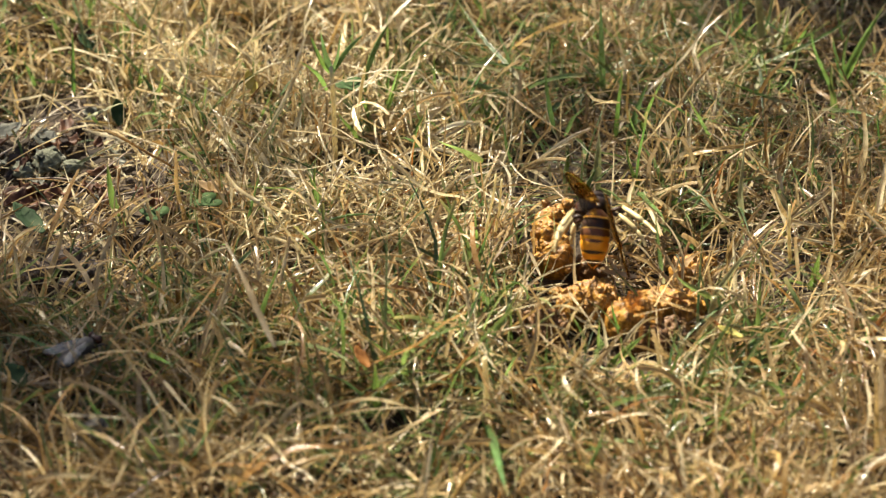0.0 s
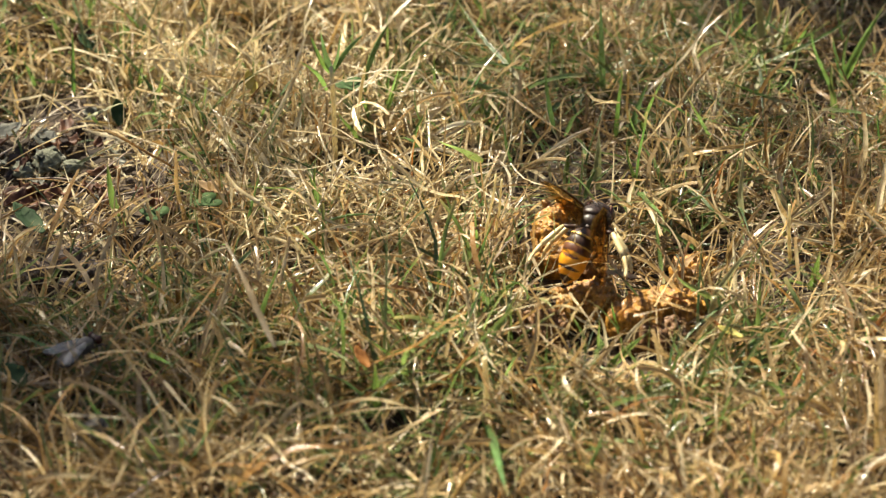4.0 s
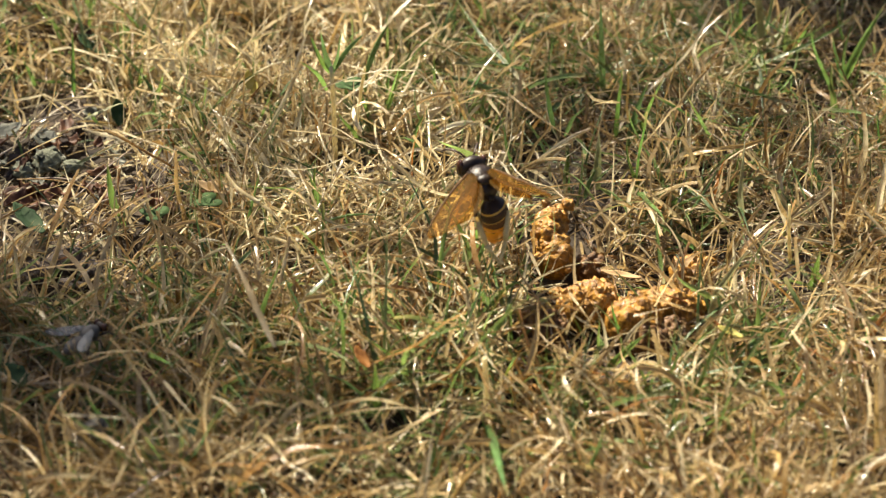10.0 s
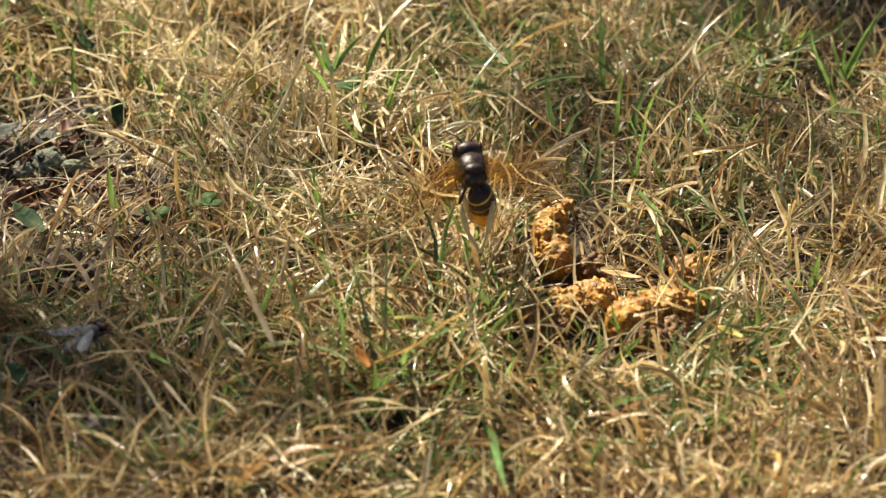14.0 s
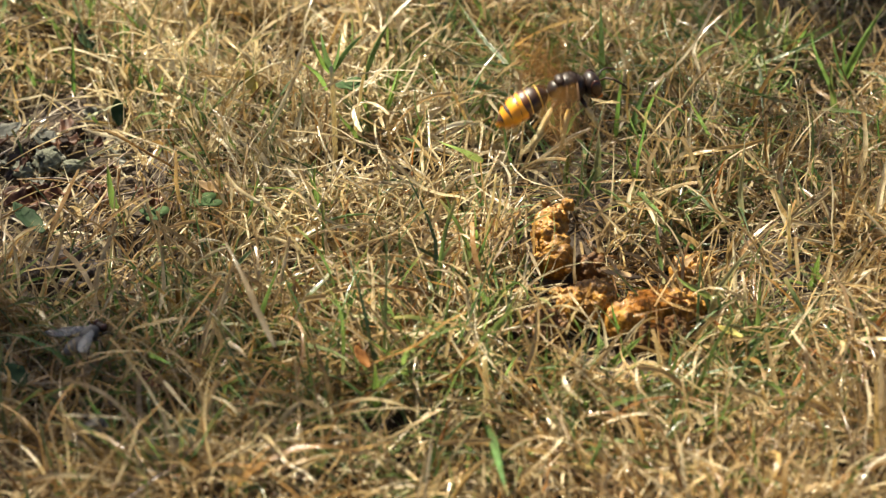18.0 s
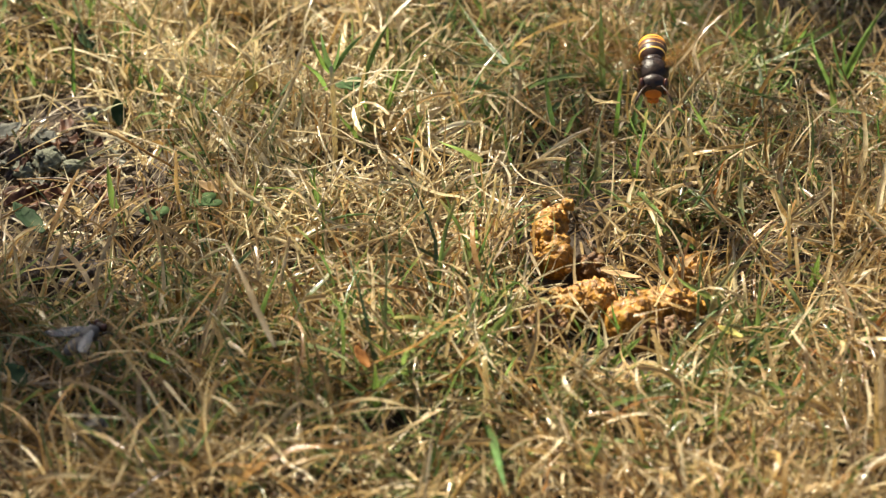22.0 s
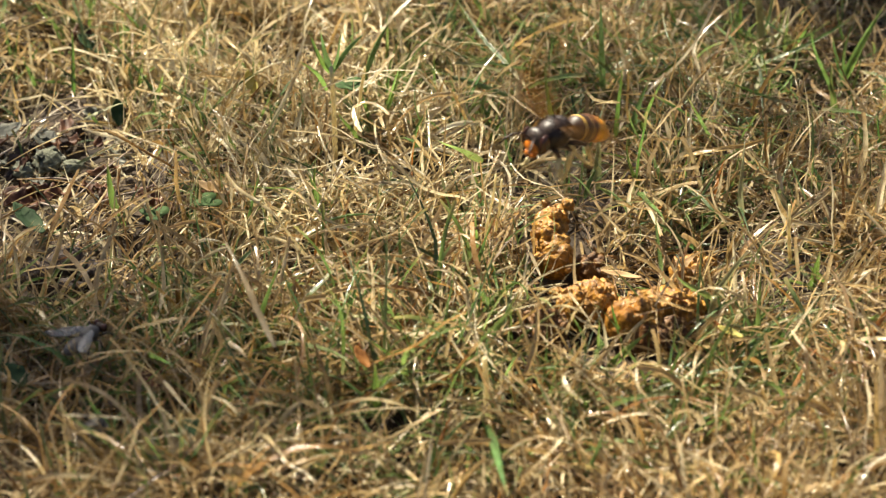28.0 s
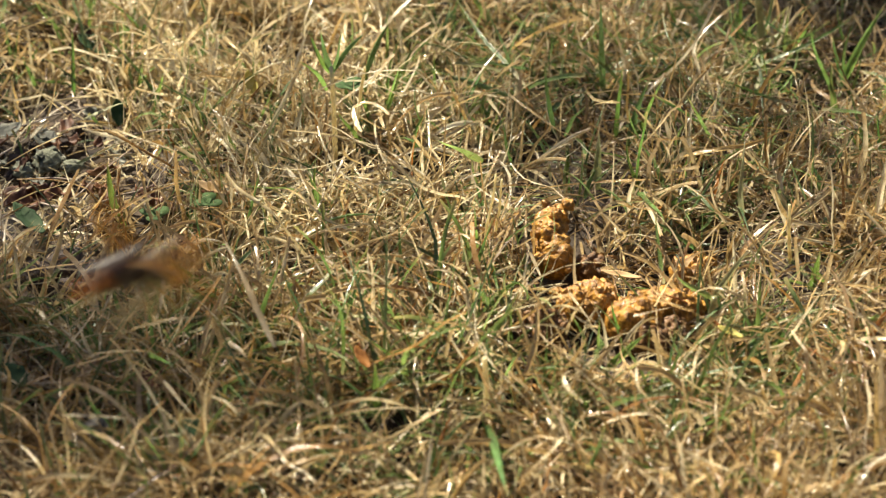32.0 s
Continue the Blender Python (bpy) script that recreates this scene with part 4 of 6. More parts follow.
    tuft([(-49.1, -45.7, 12, 13.1, 0.83, 149, -4, 0, 's'), (-52, -56.4, 12, 20.2, 0.91, -177, -3, 0, 's'), (-65.6, -55.6, 12, 14.1, 0.91, 91, 0, -10, 's'), (-71, -64.3, 12, 12.3, 0.8, 140, -7, 5, 's')])
    tuft([(-31, -62.7, 12, 18.5, 0.9, 133, 1, -10, 's'), (-36, -51.7, 6, 25.8, 1.21, 140, 41, -40, 's'), (-37.1, -50.1, 6, 20.1, 1.21, 134, 53, -50, 's'), (-34.9, -53.4, 6, 27.8, 1.1, 151, 39, -40, 's')])
    tuft([(41.6, 19.9, 6, 15.5, 1.04, 126, 63, -50, 's'), (42.1, 25.4, 6, 24.1, 0.93, 151, 47, -50, 's'), (39.3, 18.9, 6, 24.2, 0.81, -143, 47, -50, 's'), (39.8, 26.5, 6, 30, 1.11, 172, 33, -30, 'g'), (41.1, 27.6, 6, 32.3, 0.94, -177, 22, -10, 's')])
    tuft([(47.5, -26.2, 6, 28.2, 0.95, -170, 29, -20, 's'), (42.7, -11.2, 2, 10, 0.86, -147, -50, -60, 's'), (46.6, -24.4, 6, 13.9, 0.74, 140, 65, -40, 's'), (35.5, -22.4, 2, 10.7, 0.74, 119, 96, -70, 's')])
    tuft([(8.4, 4.4, 2, 24.6, 0.6, 158, 83, 5, 't'), (10.1, 6.4, 2, 20.9, 0.55, 146, 86, -5, 't'), (7.4, 6.4, 2, 17.1, 1.05, -143, 79, 5, 'g'), (9.8, 20.9, 2, 12.5, 0.93, 101, 50, -40, 'g'), (11, 20.9, 2, 9.9, 0.93, 127, 75, -10, 'g'), (9.3, 23.1, 2, 11.2, 1.09, -126, 68, 10, 'g')])
    tuft([(12.8, -22.4, 2, 11.2, 0.85, -160, 77, 5, 'g'), (8.2, -11.2, 2, 10.7, 0.87, -149, 75, 5, 'g'), (9.2, -13.3, 6, 13.9, 1.03, 140, 60, -30, 'g'), (10.2, -14.2, 6, 14, 1.02, -138, 54, -20, 'g')])
    tuft([(74.5, 0.4, 2, 6.9, 1.19, -116, 50, 0, 'g'), (72.1, -1.6, 2, 10.7, 1.19, 177, 81, -5, 'g'), (72.4, -11.2, 2, 19.1, 0.97, 109, 77, -15, 's'), (73.6, -10.3, 2, 15.2, 0.86, 103, 61, -15, 's'), (71.8, -11.2, 2, 15.6, 0.86, 154, 84, -5, 's')])
    tuft([(-39.2, -32.9, 12, 8.2, 0.96, 133, -7, 0, 's'), (-49.2, -5.6, 6, 15.5, 0.99, 108, 64, -50, 's'), (-48, -7.5, 6, 23.3, 0.99, 130, 48, -50, 's')])
    tuft([(-73.7, 41.1, 6, 22.5, 0.48, 121, 40, -30, 's'), (-71.5, 51.7, 6, 30.4, 0.49, 148, 28, -20, 's'), (-73.4, 42.5, 12, 9.5, 0.61, 94, -6, 0, 's'), (-79, 40.2, 12, 16.3, 0.73, -137, 1, -10, 's')])
    tuft([(-83.6, 78, 6, 17.3, 0.77, -91, 44, -20, 's'), (-98, 85.5, 12, 22.2, 0.79, 44, -3, 0, 's'), (-99, 93.5, 2, 7.2, 1.22, -156, 72, 0, 'g'), (-82.2, 74.9, 2, 18.1, 1.02, 141, 82, 0, 'g')])
    tuft([(1.7, -22.4, 2, 9.9, 0.95, -122, 59, 20, 's'), (-1.4, -25.7, 12, 8.2, 0.86, -158, -7, 0, 's'), (4.9, -18.7, 2, 12, 0.74, 135, 85, -20, 's')])
    tuft([(18.1, -17, 6, 24.5, 0.65, 160, 51, -60, 's'), (21.4, -18.7, 2, 11.4, 0.74, 132, 100, -60, 's'), (25.4, -11.2, 2, 4.6, 0.65, 119, 27, -80, 's'), (30.9, -27.7, 2, 16, 0.73, -118, 83, -20, 's')])
    tuft([(15, -14.2, 6, 15.3, 0.65, 132, 54, -30, 's'), (15.7, -17.4, 6, 14.3, 0.75, 137, 58, -30, 's'), (16.6, -7.9, 6, 23.6, 0.66, 160, 34, -20, 's'), (18.3, -20.7, 6, 11.4, 0.64, 123, 76, -30, 's'), (22.9, -22.9, 6, 12, 0.64, 151, 76, -40, 's'), (25.7, -24.7, 6, 11.5, 0.64, 149, 75, -30, 's'), (24.1, -9.1, 6, 26.7, 0.66, 179, 31, -20, 's'), (17.2, -12.3, 6, 20.4, 0.88, 169, 38, -20, 'p'), (23.5, -26.2, 6, 16, 0.64, 152, 57, -40, 's')])
    tuft([(20.3, 24.2, 2, 10.1, 0.69, -113, 55, 10, 's'), (18.6, 25.2, 2, 8, 0.58, 108, 49, -30, 's')])
    tuft([(-57.5, -53.4, 6, 10.9, 1.49, -116, 67, 0, 'g'), (-76.3, -36.5, 2, 9.2, 1.66, 174, 77, 0, 'g'), (-55.4, -28, 6, 24.4, 1.28, 159, 29, -10, 'g'), (-43.5, -9.5, 6, 24.9, 1.18, -165, 28, -10, 'g')])
    tuft([(52.1, -62.4, 2, 9.6, 1.57, -126, 69, 0, 'g'), (52.9, -64, 2, 8, 1.57, 162, 75, 0, 'g'), (69.5, -49.8, 2, 12.8, 1.48, 167, 83, -5, 'g'), (46.1, -51.7, 6, 14.8, 1.11, -130, 61, -40, 's'), (58.3, -48.5, 6, 15.3, 1.01, -129, 64, -50, 's')])
    tuft([(-68.2, 70.3, 14, 13.3, 0.62, 92, -2, -6, 's'), (-68.1, 75.4, 2, 11.1, 1.13, -118, 63, 10, 's')])
    tuft([(-77.6, 59.0, 5, 12.2, 0.73, 90, 31, -25, 'p')])
    tuft([(-75.2, 43.0, 12, 18.6, 0.94, 100, -14, -20, 's'), (-71.1, 38.0, 8, 12.0, 0.7, 74, -1, -10, 's'), (-69.4, 46.0, 9, 11.8, 0.36, 87, -5, 0, 's')])
    tuft([(-56.3, 94.3, 2, 10.4, 0.91, -106, 46, -5, 'g'), (-55.5, 89.2, 4, 12.3, 1.03, 104, 49, -10, 'p')])
    tuft([(-46.0, 78.0, 2, 12.1, 0.51, 166, 78, 4, 'g'), (-51.5, 80.1, 8, 19.8, 1.01, 83, 32, -30, 'p'), (-47.6, 72.3, 6, 5.7, 0.62, -165, 69, 0, 's')])
    tuft([(-32.0, 75.4, 2, 9.6, 1.26, -110, 56, -12, 's'), (-25.9, 76.4, 8, 10.9, 1.0, -122, 66, 8, 'g'), (-31.2, 66.0, 2, 17.2, 0.74, 106, 67, -6, 'g')])
    tuft([(-91.0, 68.0, 2, 9.9, 0.62, 115, 65, -10, 's')])
    tuft([(-6.6, 36.3, 2, 21.6, 0.47, 133, 86, -8, 'r'), (-6.2, 42.7, 2, 10.5, 0.83, -112, 62, -6, 's'), (-3.1, 41.9, 8, 12.4, 0.94, 84, 33, -8, 's')])
    tuft([(2.6, 67.9, 14, 15.3, 1.1, 80, -7, -40, 'p'), (1.9, 63.4, 13, 19.0, 1.22, 100, -10, -20, 'g')])
    tuft([(14.3, 38.8, 3, 9.6, 0.59, 142, 75, 0, 's'), (18.1, 36.5, 6, 14.7, 0.7, 98, 44, -12, 's'), (19.5, 35.9, 5, 14.5, 0.59, 85, 50, -12, 's')])
    tuft([(-17.2, 66.0, 2, 17.3, 1.36, 148, 82, 0, 'g'), (-13.7, 60.3, 2, 18.8, 0.74, 111, 70, 6, 'g')])
    tuft([(-22.0, 84.4, 10, 7.8, 0.63, 111, 51, -20, 'g')])
    tuft([(51.0, 42.0, 2, 16.4, 0.48, -156, 82, 0, 's')])
    tuft([(62.5, 66.5, 5, 13.4, 1.11, 94, 29, -15, 'g')])
    tuft([(70.8, 76.7, 10, 11.5, 0.5, 89, 0, 0, 's')])
    tuft([(62.6, 33.4, 13, 11.0, 0.81, 98, -49, -20, 's')])
    tuft([(-82.1, 18.8, 5, 11.3, 0.91, 134, -1, -10, 's')])
    tuft([(-43.4, 22.1, 4, 16.6, 0.92, 100, 41, -60, 'p')])
    tuft([(-27.3, 10.4, 5, 7.3, 0.78, 90, 38, -10, 's'), (-31.6, 7.5, 5, 12.2, 0.89, 74, 29, -10, 's'), (-23.2, 15.6, 7, 14.7, 0.79, 97, 15, -45, 's')])
    tuft([(-47.6, -22.9, 6, 18.1, 0.84, 100, 30, -60, 'p')])
    tuft([(-36.4, -8.7, 10, 9.6, 0.64, 92, -10, -5, 's'), (-30.7, -7.9, 4, 19.4, 0.43, 69, 36, -10, 's'), (-30.9, -2.7, 9, 15.7, 0.65, 81, 2, -5, 's'), (-29.4, -2.6, 4, 14.3, 0.55, 84, 34, -10, 's'), (-38.5, 1.7, 4, 13.0, 0.55, 90, 27, -10, 's')])
    tuft([(-41.2, 2.4, 5, 15.3, 0.55, 96, 28, -10, 's'), (-40.5, 7.3, 5, 15.1, 0.67, 97, 32, -10, 's')])
    tuft([(-24.9, -11.2, 5, 13.7, 0.97, 99, 43, -35, 's')])
    tuft([(-9.1, -20.9, 3, 8.9, 1.16, 82, 39, -10, 's'), (-2.3, -15.9, 11, 13.6, 0.74, 116, -31, -15, 's')])
    tuft([(-12.5, -3.9, 11, 12.6, 0.97, 98, -6, -30, 'p'), (-13.9, 8.5, 3, 7.7, 0.67, 126, 67, -8, 'g')])
    tuft([(6.2, -17.8, 2, 26.3, 0.64, -129, 86, -6, 'p'), (10.7, -14.8, 6, 13.2, 1.28, 89, 20, -15, 's'), (11.9, -17.7, 7, 9.3, 0.85, 86, 18, -12, 's'), (12.8, -15.8, 9, 9.4, 0.64, 93, -9, -8, 's')])
    tuft([(69.9, 15.7, 2, 14.4, 0.91, -111, 69, -6, 's'), (68.1, 12.4, 9, 11.8, 0.67, 105, 55, -20, 's'), (67.7, 9.3, 11, 7.3, 0.78, 95, -13, -8, 's')])
    tuft([(69.5, -0.0, 2, 12.4, 0.88, -134, 75, 4, 's'), (71.1, -2.0, 2, 10.0, 0.99, 152, 79, -5, 'g'), (68.6, 2.7, 11, 8.5, 0.55, 86, -17, -8, 's'), (76.2, -5.1, 2, 14.9, 0.65, 100, 75, -8, 's'), (77.2, -3.9, 2, 14.1, 0.87, 105, 74, -10, 's')])
    tuft([(34.9, 22.3, 8, 5.3, 1.03, 91, -7, -8, 's'), (33.3, 16.5, 4, 15.7, 0.57, 102, 52, -25, 's'), (28.0, 19.1, 4, 18.2, 0.68, 111, 43, -35, 'p')])
    tuft([(49.2, 18.9, 3, 13.9, 1.03, -111, 51, -10, 's'), (50.6, 10.2, 3, 13.2, 1.01, -93, 42, -10, 'g')])
    tuft([(49.9, -19.5, 8, 6.9, 0.95, 104, -14, -8, 'p'), (41.5, -26.0, 2, 8.1, 0.84, -119, 71, -30, 's'), (62.5, -17.2, 2, 6.4, 0.85, 165, 71, 0, 'g')])
    tuft([(78.0, -4.7, 2, 13.3, 0.66, 104, 72, -12, 's')])
    tuft([(80.2, -19.4, 2, 9.0, 1.17, -139, 73, 0, 'g')])
    tuft([(28.7, -26.0, 2, 12.2, 0.63, -170, 80, 0, 'g'), (29.8, -23.0, 5, 7.9, 0.63, -75, 45, -30, 's'), (31.7, -27.7, 4, 8.4, 0.94, 79, 39, -5, 'g'), (33.0, -24.5, 3, 11.0, 0.94, 119, 72, -10, 's'), (35.4, -19.9, 8, 10.3, 0.63, 77, 9, -20, 's')])


def more_tufts():
    """Further tufts, scattered over the lawn in view."""
    rng = np.random.default_rng(41)
    made = 0
    while made < 105:
        x, y = rng.uniform(-100, 100), rng.uniform(-62, 122)
        if abs(x) > 84 + y * 0.2 or any(((x / 1000 - o[0]) / (o[2] + 0.004)) ** 2 + ((y / 1000 - o[1]) / (o[3] + 0.006)) ** 2 < 1 for o in OPEN):
            continue
        green = rng.random() < (0.30 + 0.5 * math.exp(-((x - 45) / 45) ** 2 - ((y - 80) / 30) ** 2))
        n = int(rng.integers(4, 9))
        lean = rng.uniform(0, 360)
        specs = []
        for i in range(n):
            kind = "g" if rng.random() < (0.75 if green else 0.10) else ("r" if rng.random() < 0.09 else "s")
            specs.append((x + rng.normal(0, 1.6), y + rng.normal(0, 1.6), 0.5, rng.uniform(9, 19), rng.uniform(0.6, 1.15), lean + rng.normal(0, 75), rng.uniform(38, 82), rng.normal(-30, 35), kind))
        tuft(specs)
        made += 1


named_tufts()
more_tufts()


# ---- leaves, clods, pebbles and litter ----
def leaf(name, at, length, width, turn, tilt, curl, material, label, category="leaf", lobes=0, group="leaves on the lawn", wave=0.05, roll=0):
    """A thin leaf with a midrib fold, a wavy edge and a curl, about its middle."""
    bm = bmesh.new()
    n, k = 18, 8
    rows = {1: [], -1: []}
    for s in (1, -1):
        for i in range(n + 1):
            f = i / n
            w = width * 0.5 * max(0.03, math.sin(math.pi * (0.02 + 0.96 * f)) ** 0.75) * (1 + (0.22 * math.sin(f * math.pi * 2 * lobes) if lobes else 0.06 * math.sin(f * 23)))
            row = []
            for j in range(k + 1):
                u = -1 + 2 * j / k
                a = curl * (f - 0.5)
                px = u * w
                r = length / curl if abs(curl) > 0.05 else 0
                py, pz = (r * math.sin(a), r * (1 - math.cos(a))) if r else (length * (f - 0.5), 0)
                pz += 0.35 * abs(u) * w + wave * width * math.sin(f * 9 + u * 3) * abs(u) + s * 0.00006
                row.append(bm.verts.new((px, py, pz)))
            rows[s].append(row)
    for s in (1, -1):
        for i in range(n):
            for j in range(k):
                q = [rows[s][i][j], rows[s][i][j + 1], rows[s][i + 1][j + 1], rows[s][i + 1][j]]
                bm.faces.new(q if s > 0 else q[::-1])
    edge = [(0, j) for j in range(k + 1)] + [(i, k) for i in range(1, n + 1)] + [(n, j) for j in range(k - 1, -1, -1)] + [(i, 0) for i in range(n - 1, 0, -1)]
    for (a, b), (c, d) in zip(edge, edge[1:] + edge[:1]):
        bm.faces.new((rows[1][a][b], rows[-1][a][b], rows[-1][c][d], rows[1][c][d]))
    ob = part(name, bm, material, None)
    ob.matrix_basis = pose(at[0] / 1000, at[1] / 1000, at[2] / 1000, tilt, roll, turn)
    return tagged(ob, label, category, group)


def clod(name, at, size, seed, material, label, category, group, flat=0.6):
    bm = bmesh.new()
    bmesh.ops.create_icosphere(bm, subdivisions=4, radius=1.0)
    for v in bm.verts:
        q = v.co * 1.6 + Vector((seed * 5.3, seed * 1.7, 0))
        r = 1 + 0.35 * noise.noise(q) + 0.22 * noise.noise(q * 2.3) + 0.10 * noise.noise(q * 6)
        v.co = Vector((v.co.x * r * size[0], v.co.y * r * size[1], v.co.z * r * size[2])) / 1000
    ob = part(name, bm, material, None)
    ob.matrix_basis = pose(at[0] / 1000, at[1] / 1000, at[2] / 1000, 0, 0, seed * 40)
    return tagged(ob, label, category, group)


def clover(at, size, turn, label):
    """Three round leaflets on a thin stalk."""
    root = new("clover")
    x, y, z = [c / 1000 for c in at]
    g = float(ground_height(np.array(x), np.array(y)))
    root.location = (x, y, g)
    bm = bmesh.new()
    tube(bm, [(0, 0, -0.0005), (0.0004, 0.0006, (z - g) * 0.5), (0, 0, z - g)], [0.0003, 0.00026, 0.0002], 6)
    part("stalk", bm, M_CLOVER, root)
    for k in range(3):
        bm = bmesh.new()
        a = radians(turn + 120 * k)
        m = Matrix.Translation((math.sin(a) * size * 0.00055, math.cos(a) * size * 0.00055, z - g + 0.0002)) @ pose(0, 0, 0, 0, 0, -math.degrees(a)) @ pose(0, 0, 0, 14, 0, 0)
        ring_a, ring_b = [], []
        for s, ring in ((0.00006, ring_a), (-0.00006, ring_b)):
            for j in range(20):
                w = 2 * math.pi * j / 20
                notch = 1 - 0.18 * math.exp(-((w - math.pi / 2) / 0.28) ** 2)
                ring.append(bm.verts.new(m @ Vector((math.cos(w) * size * 0.00048, math.sin(w) * size * 0.00055 * notch, s + abs(math.cos(w)) * size * 0.00016))))
        bm.faces.new(ring_a)
        bm.faces.new(ring_b[::-1])
        for j in range(20):
            bm.faces.new((ring_a[j], ring_b[j], ring_b[(j + 1) % 20], ring_a[(j + 1) % 20]))
        part("leaflet", bm, M_CLOVER, root)
    return tagged(root, label, "clover", "clover in the lawn")


M_RUSTY = plain("rusty_petal", [(0.3, (0.34, 0.13, 0.03)), (0.7, (0.50, 0.22, 0.05))], 300, 0.5, 0.0001, 0.3, translucent=0.3)


M_HUSK = plain("tan_husk", [(0.3, (0.42, 0.26, 0.12)), (0.7, (0.62, 0.44, 0.24))], 300, 0.5, 0.0001, 0.4, translucent=0.3)


def build_litter():
    leaf("dead_leaf", (-46.0, 25.5, 7.5), 0.0098, 0.0036, 82, 10, 1.2, M_HUSK, "curled light brown dead leaf lying on dry grass")
    leaf("dead_leaf", (-83.6, 28.6, 4.0), 0.0075, 0.0045, 60, 5, 0.7, M_LEAF_BROWN, "rusty brown dead leaf scrap on bare soil")
    leaf("dead_leaf", (-88.5, 31.0, 3.5), 0.0062, 0.0036, 120, -6, 0.5, M_LEAF_BROWN, "rusty brown dead leaf scrap on bare soil")
    leaf("dead_leaf", (-52.2, -38.4, 7.0), 0.0060, 0.0042, 30, 10, 0.9, M_LEAF_BROWN, "small brown dead leaf in shaded grass")
    leaf("dead_leaf", (-26.0, 55.7, 3.5), 0.0075, 0.0050, 20, 12, 0.8, M_LEAF_BROWN, "russet dead leaf behind a pale stalk")
    leaf("dead_leaf", (34.0, -6.5, 8.2), 0.0080, 0.0018, 84, 8, 0.4, M_HUSK, "pale tan husk lying on a dropping")
    leaf("dead_leaf", (-82.0, 92.0, 8.0), 0.0065, 0.0045, 20, 35, 0.7, M_LEAF_BROWN, "peach-brown dead leaf scrap standing in the grass")
    leaf("grey_leaf", (-93.6, 52.7, 4.5), 0.0090, 0.0058, -60, 18, 0.8, M_LEAF_GREY, "grey weathered leaf on bare soil")
    leaf("grey_leaf", (-85.0, 52.0, 4.0), 0.0070, 0.0050, 30, 10, 0.6, M_LEAF_GREY, "grey weathered leaf scrap on bare soil")
    leaf("green_leaf", (-79.0, 86.8, 8.0), 0.0085, 0.0055, 70, 30, 0.5, M_LEAF_GREEN, "pale green oval leaf among dry grass")
    leaf("green_leaf", (-70.2, 60.3, 6.0), 0.0060, 0.0032, 10, 55, 0.6, M_LEAF_GREEN, "dark green upright leaf among dry grass")
    leaf("green_leaf", (-82.0, 12.6, 8.5), 0.0115, 0.0040, 39, 8, 0.6, M_LEAF_GREEN, "dark green pointed leaf at the edge of bare soil")
    leaf("green_leaf", (-76.4, -40.1, 9.0), 0.0060, 0.0040, 40, 20, 0.5, M_LEAF_GREEN, "small green leaf in shaded grass")
    leaf("green_leaf", (-5.4, -1.6, 6.0), 0.0050, 0.0035, 40, 30, 0.4, M_LEAF_GREEN, "small dark green leaf in the straw")
    leaf("green_leaf", (-42.7, -58.3, 11.0), 0.0055, 0.0038, 60, 25, 0.4, M_LEAF_GREEN, "dull green leaf among blurred dry straw")
    leaf("petal", (-42.0, 64.0, 12.0), 0.0042, 0.0026, 15, 65, 0.7, M_PETAL, "small yellow petal caught on a blade", "petal", group="petals")
    leaf("petal", (-41.0, 64.5, 9.5), 0.0034, 0.0022, -25, 50, 0.5, M_PETAL, "small yellow petal caught on a blade", "petal", group="petals")
    leaf("petal", (-14.4, -41.5, 14.0), 0.0048, 0.0022, 40, 30, 0.6, M_RUSTY, "rusty orange dry petal on the straw", "petal", group="petals")
    leaf("petal", (52.4, -28.1, 10.0), 0.0052, 0.0020, 70, 15, 0.6, M_PETAL, "yellow-green leaf tip in the straw", "petal", group="petals")
    clover((-19.7, 60.7, 12.0), 3.4, 20, "bright green clover leaf between grass stalks")
    clover((-57.4, 15.1, 8.0), 3.2, 60, "small green clover leaf at the edge of the bare patch")
    clover((-47.1, 19.9, 8.0), 3.0, 0, "small green clover leaf below a dead leaf")
    for i, (x, y, s) in enumerate(((-74.8, 4.9, 4.2), (-69.0, 2.0, 3.0), (-79.5, 1.0, 3.2), (-72.0, -4.0, 2.6))):
        clod("soil_clod", (x, y, 3.5), (s, s * 0.8, s * 0.7), i + 1, M_CLOD, "dark purplish-brown crumb of soil on the lawn", "clod", "crumbs of soil")
    for i in range(40):
        r = random.Random(100 + i)
        leaf("leaf_scrap", (-89 + r.uniform(-13, 22), 44 + r.uniform(-24, 26), r.uniform(2.5, 5)), r.uniform(0.0025, 0.0065), r.uniform(0.0014, 0.0032), r.uniform(0, 360), r.uniform(-35, 45), r.uniform(0.5, 2.8), M_LEAF_BROWN if i % 3 else M_LEAF_GREY,
             "small brown crumbled leaf scrap on bare soil" if i % 3 else "small grey crumbled leaf scrap on bare soil", lobes=r.choice((2, 3, 5)), wave=r.uniform(0.15, 0.4), roll=r.uniform(-40, 40), group="leaf scraps")
    for i, (x, y, w, ln, turn, tilt) in enumerate(((-86.0, 24.5, 5.0, 8.5, 75, 12), (-79.0, 27.5, 4.0, 7.0, 110, 8), (-60.0, 27.0, 4.2, 7.5, 60, 10), (-56.5, 21.5, 3.6, 6.0, 140, 15), (-49.0, 30.0, 3.4, 6.5, 30, 12))):
        leaf("dead_leaf", (x, y, 5.0), ln / 1000, w / 1000, turn, tilt, 1.3, M_LEAF_BROWN, "lobed tan-brown dead leaf lying among straws", lobes=4, wave=0.3)
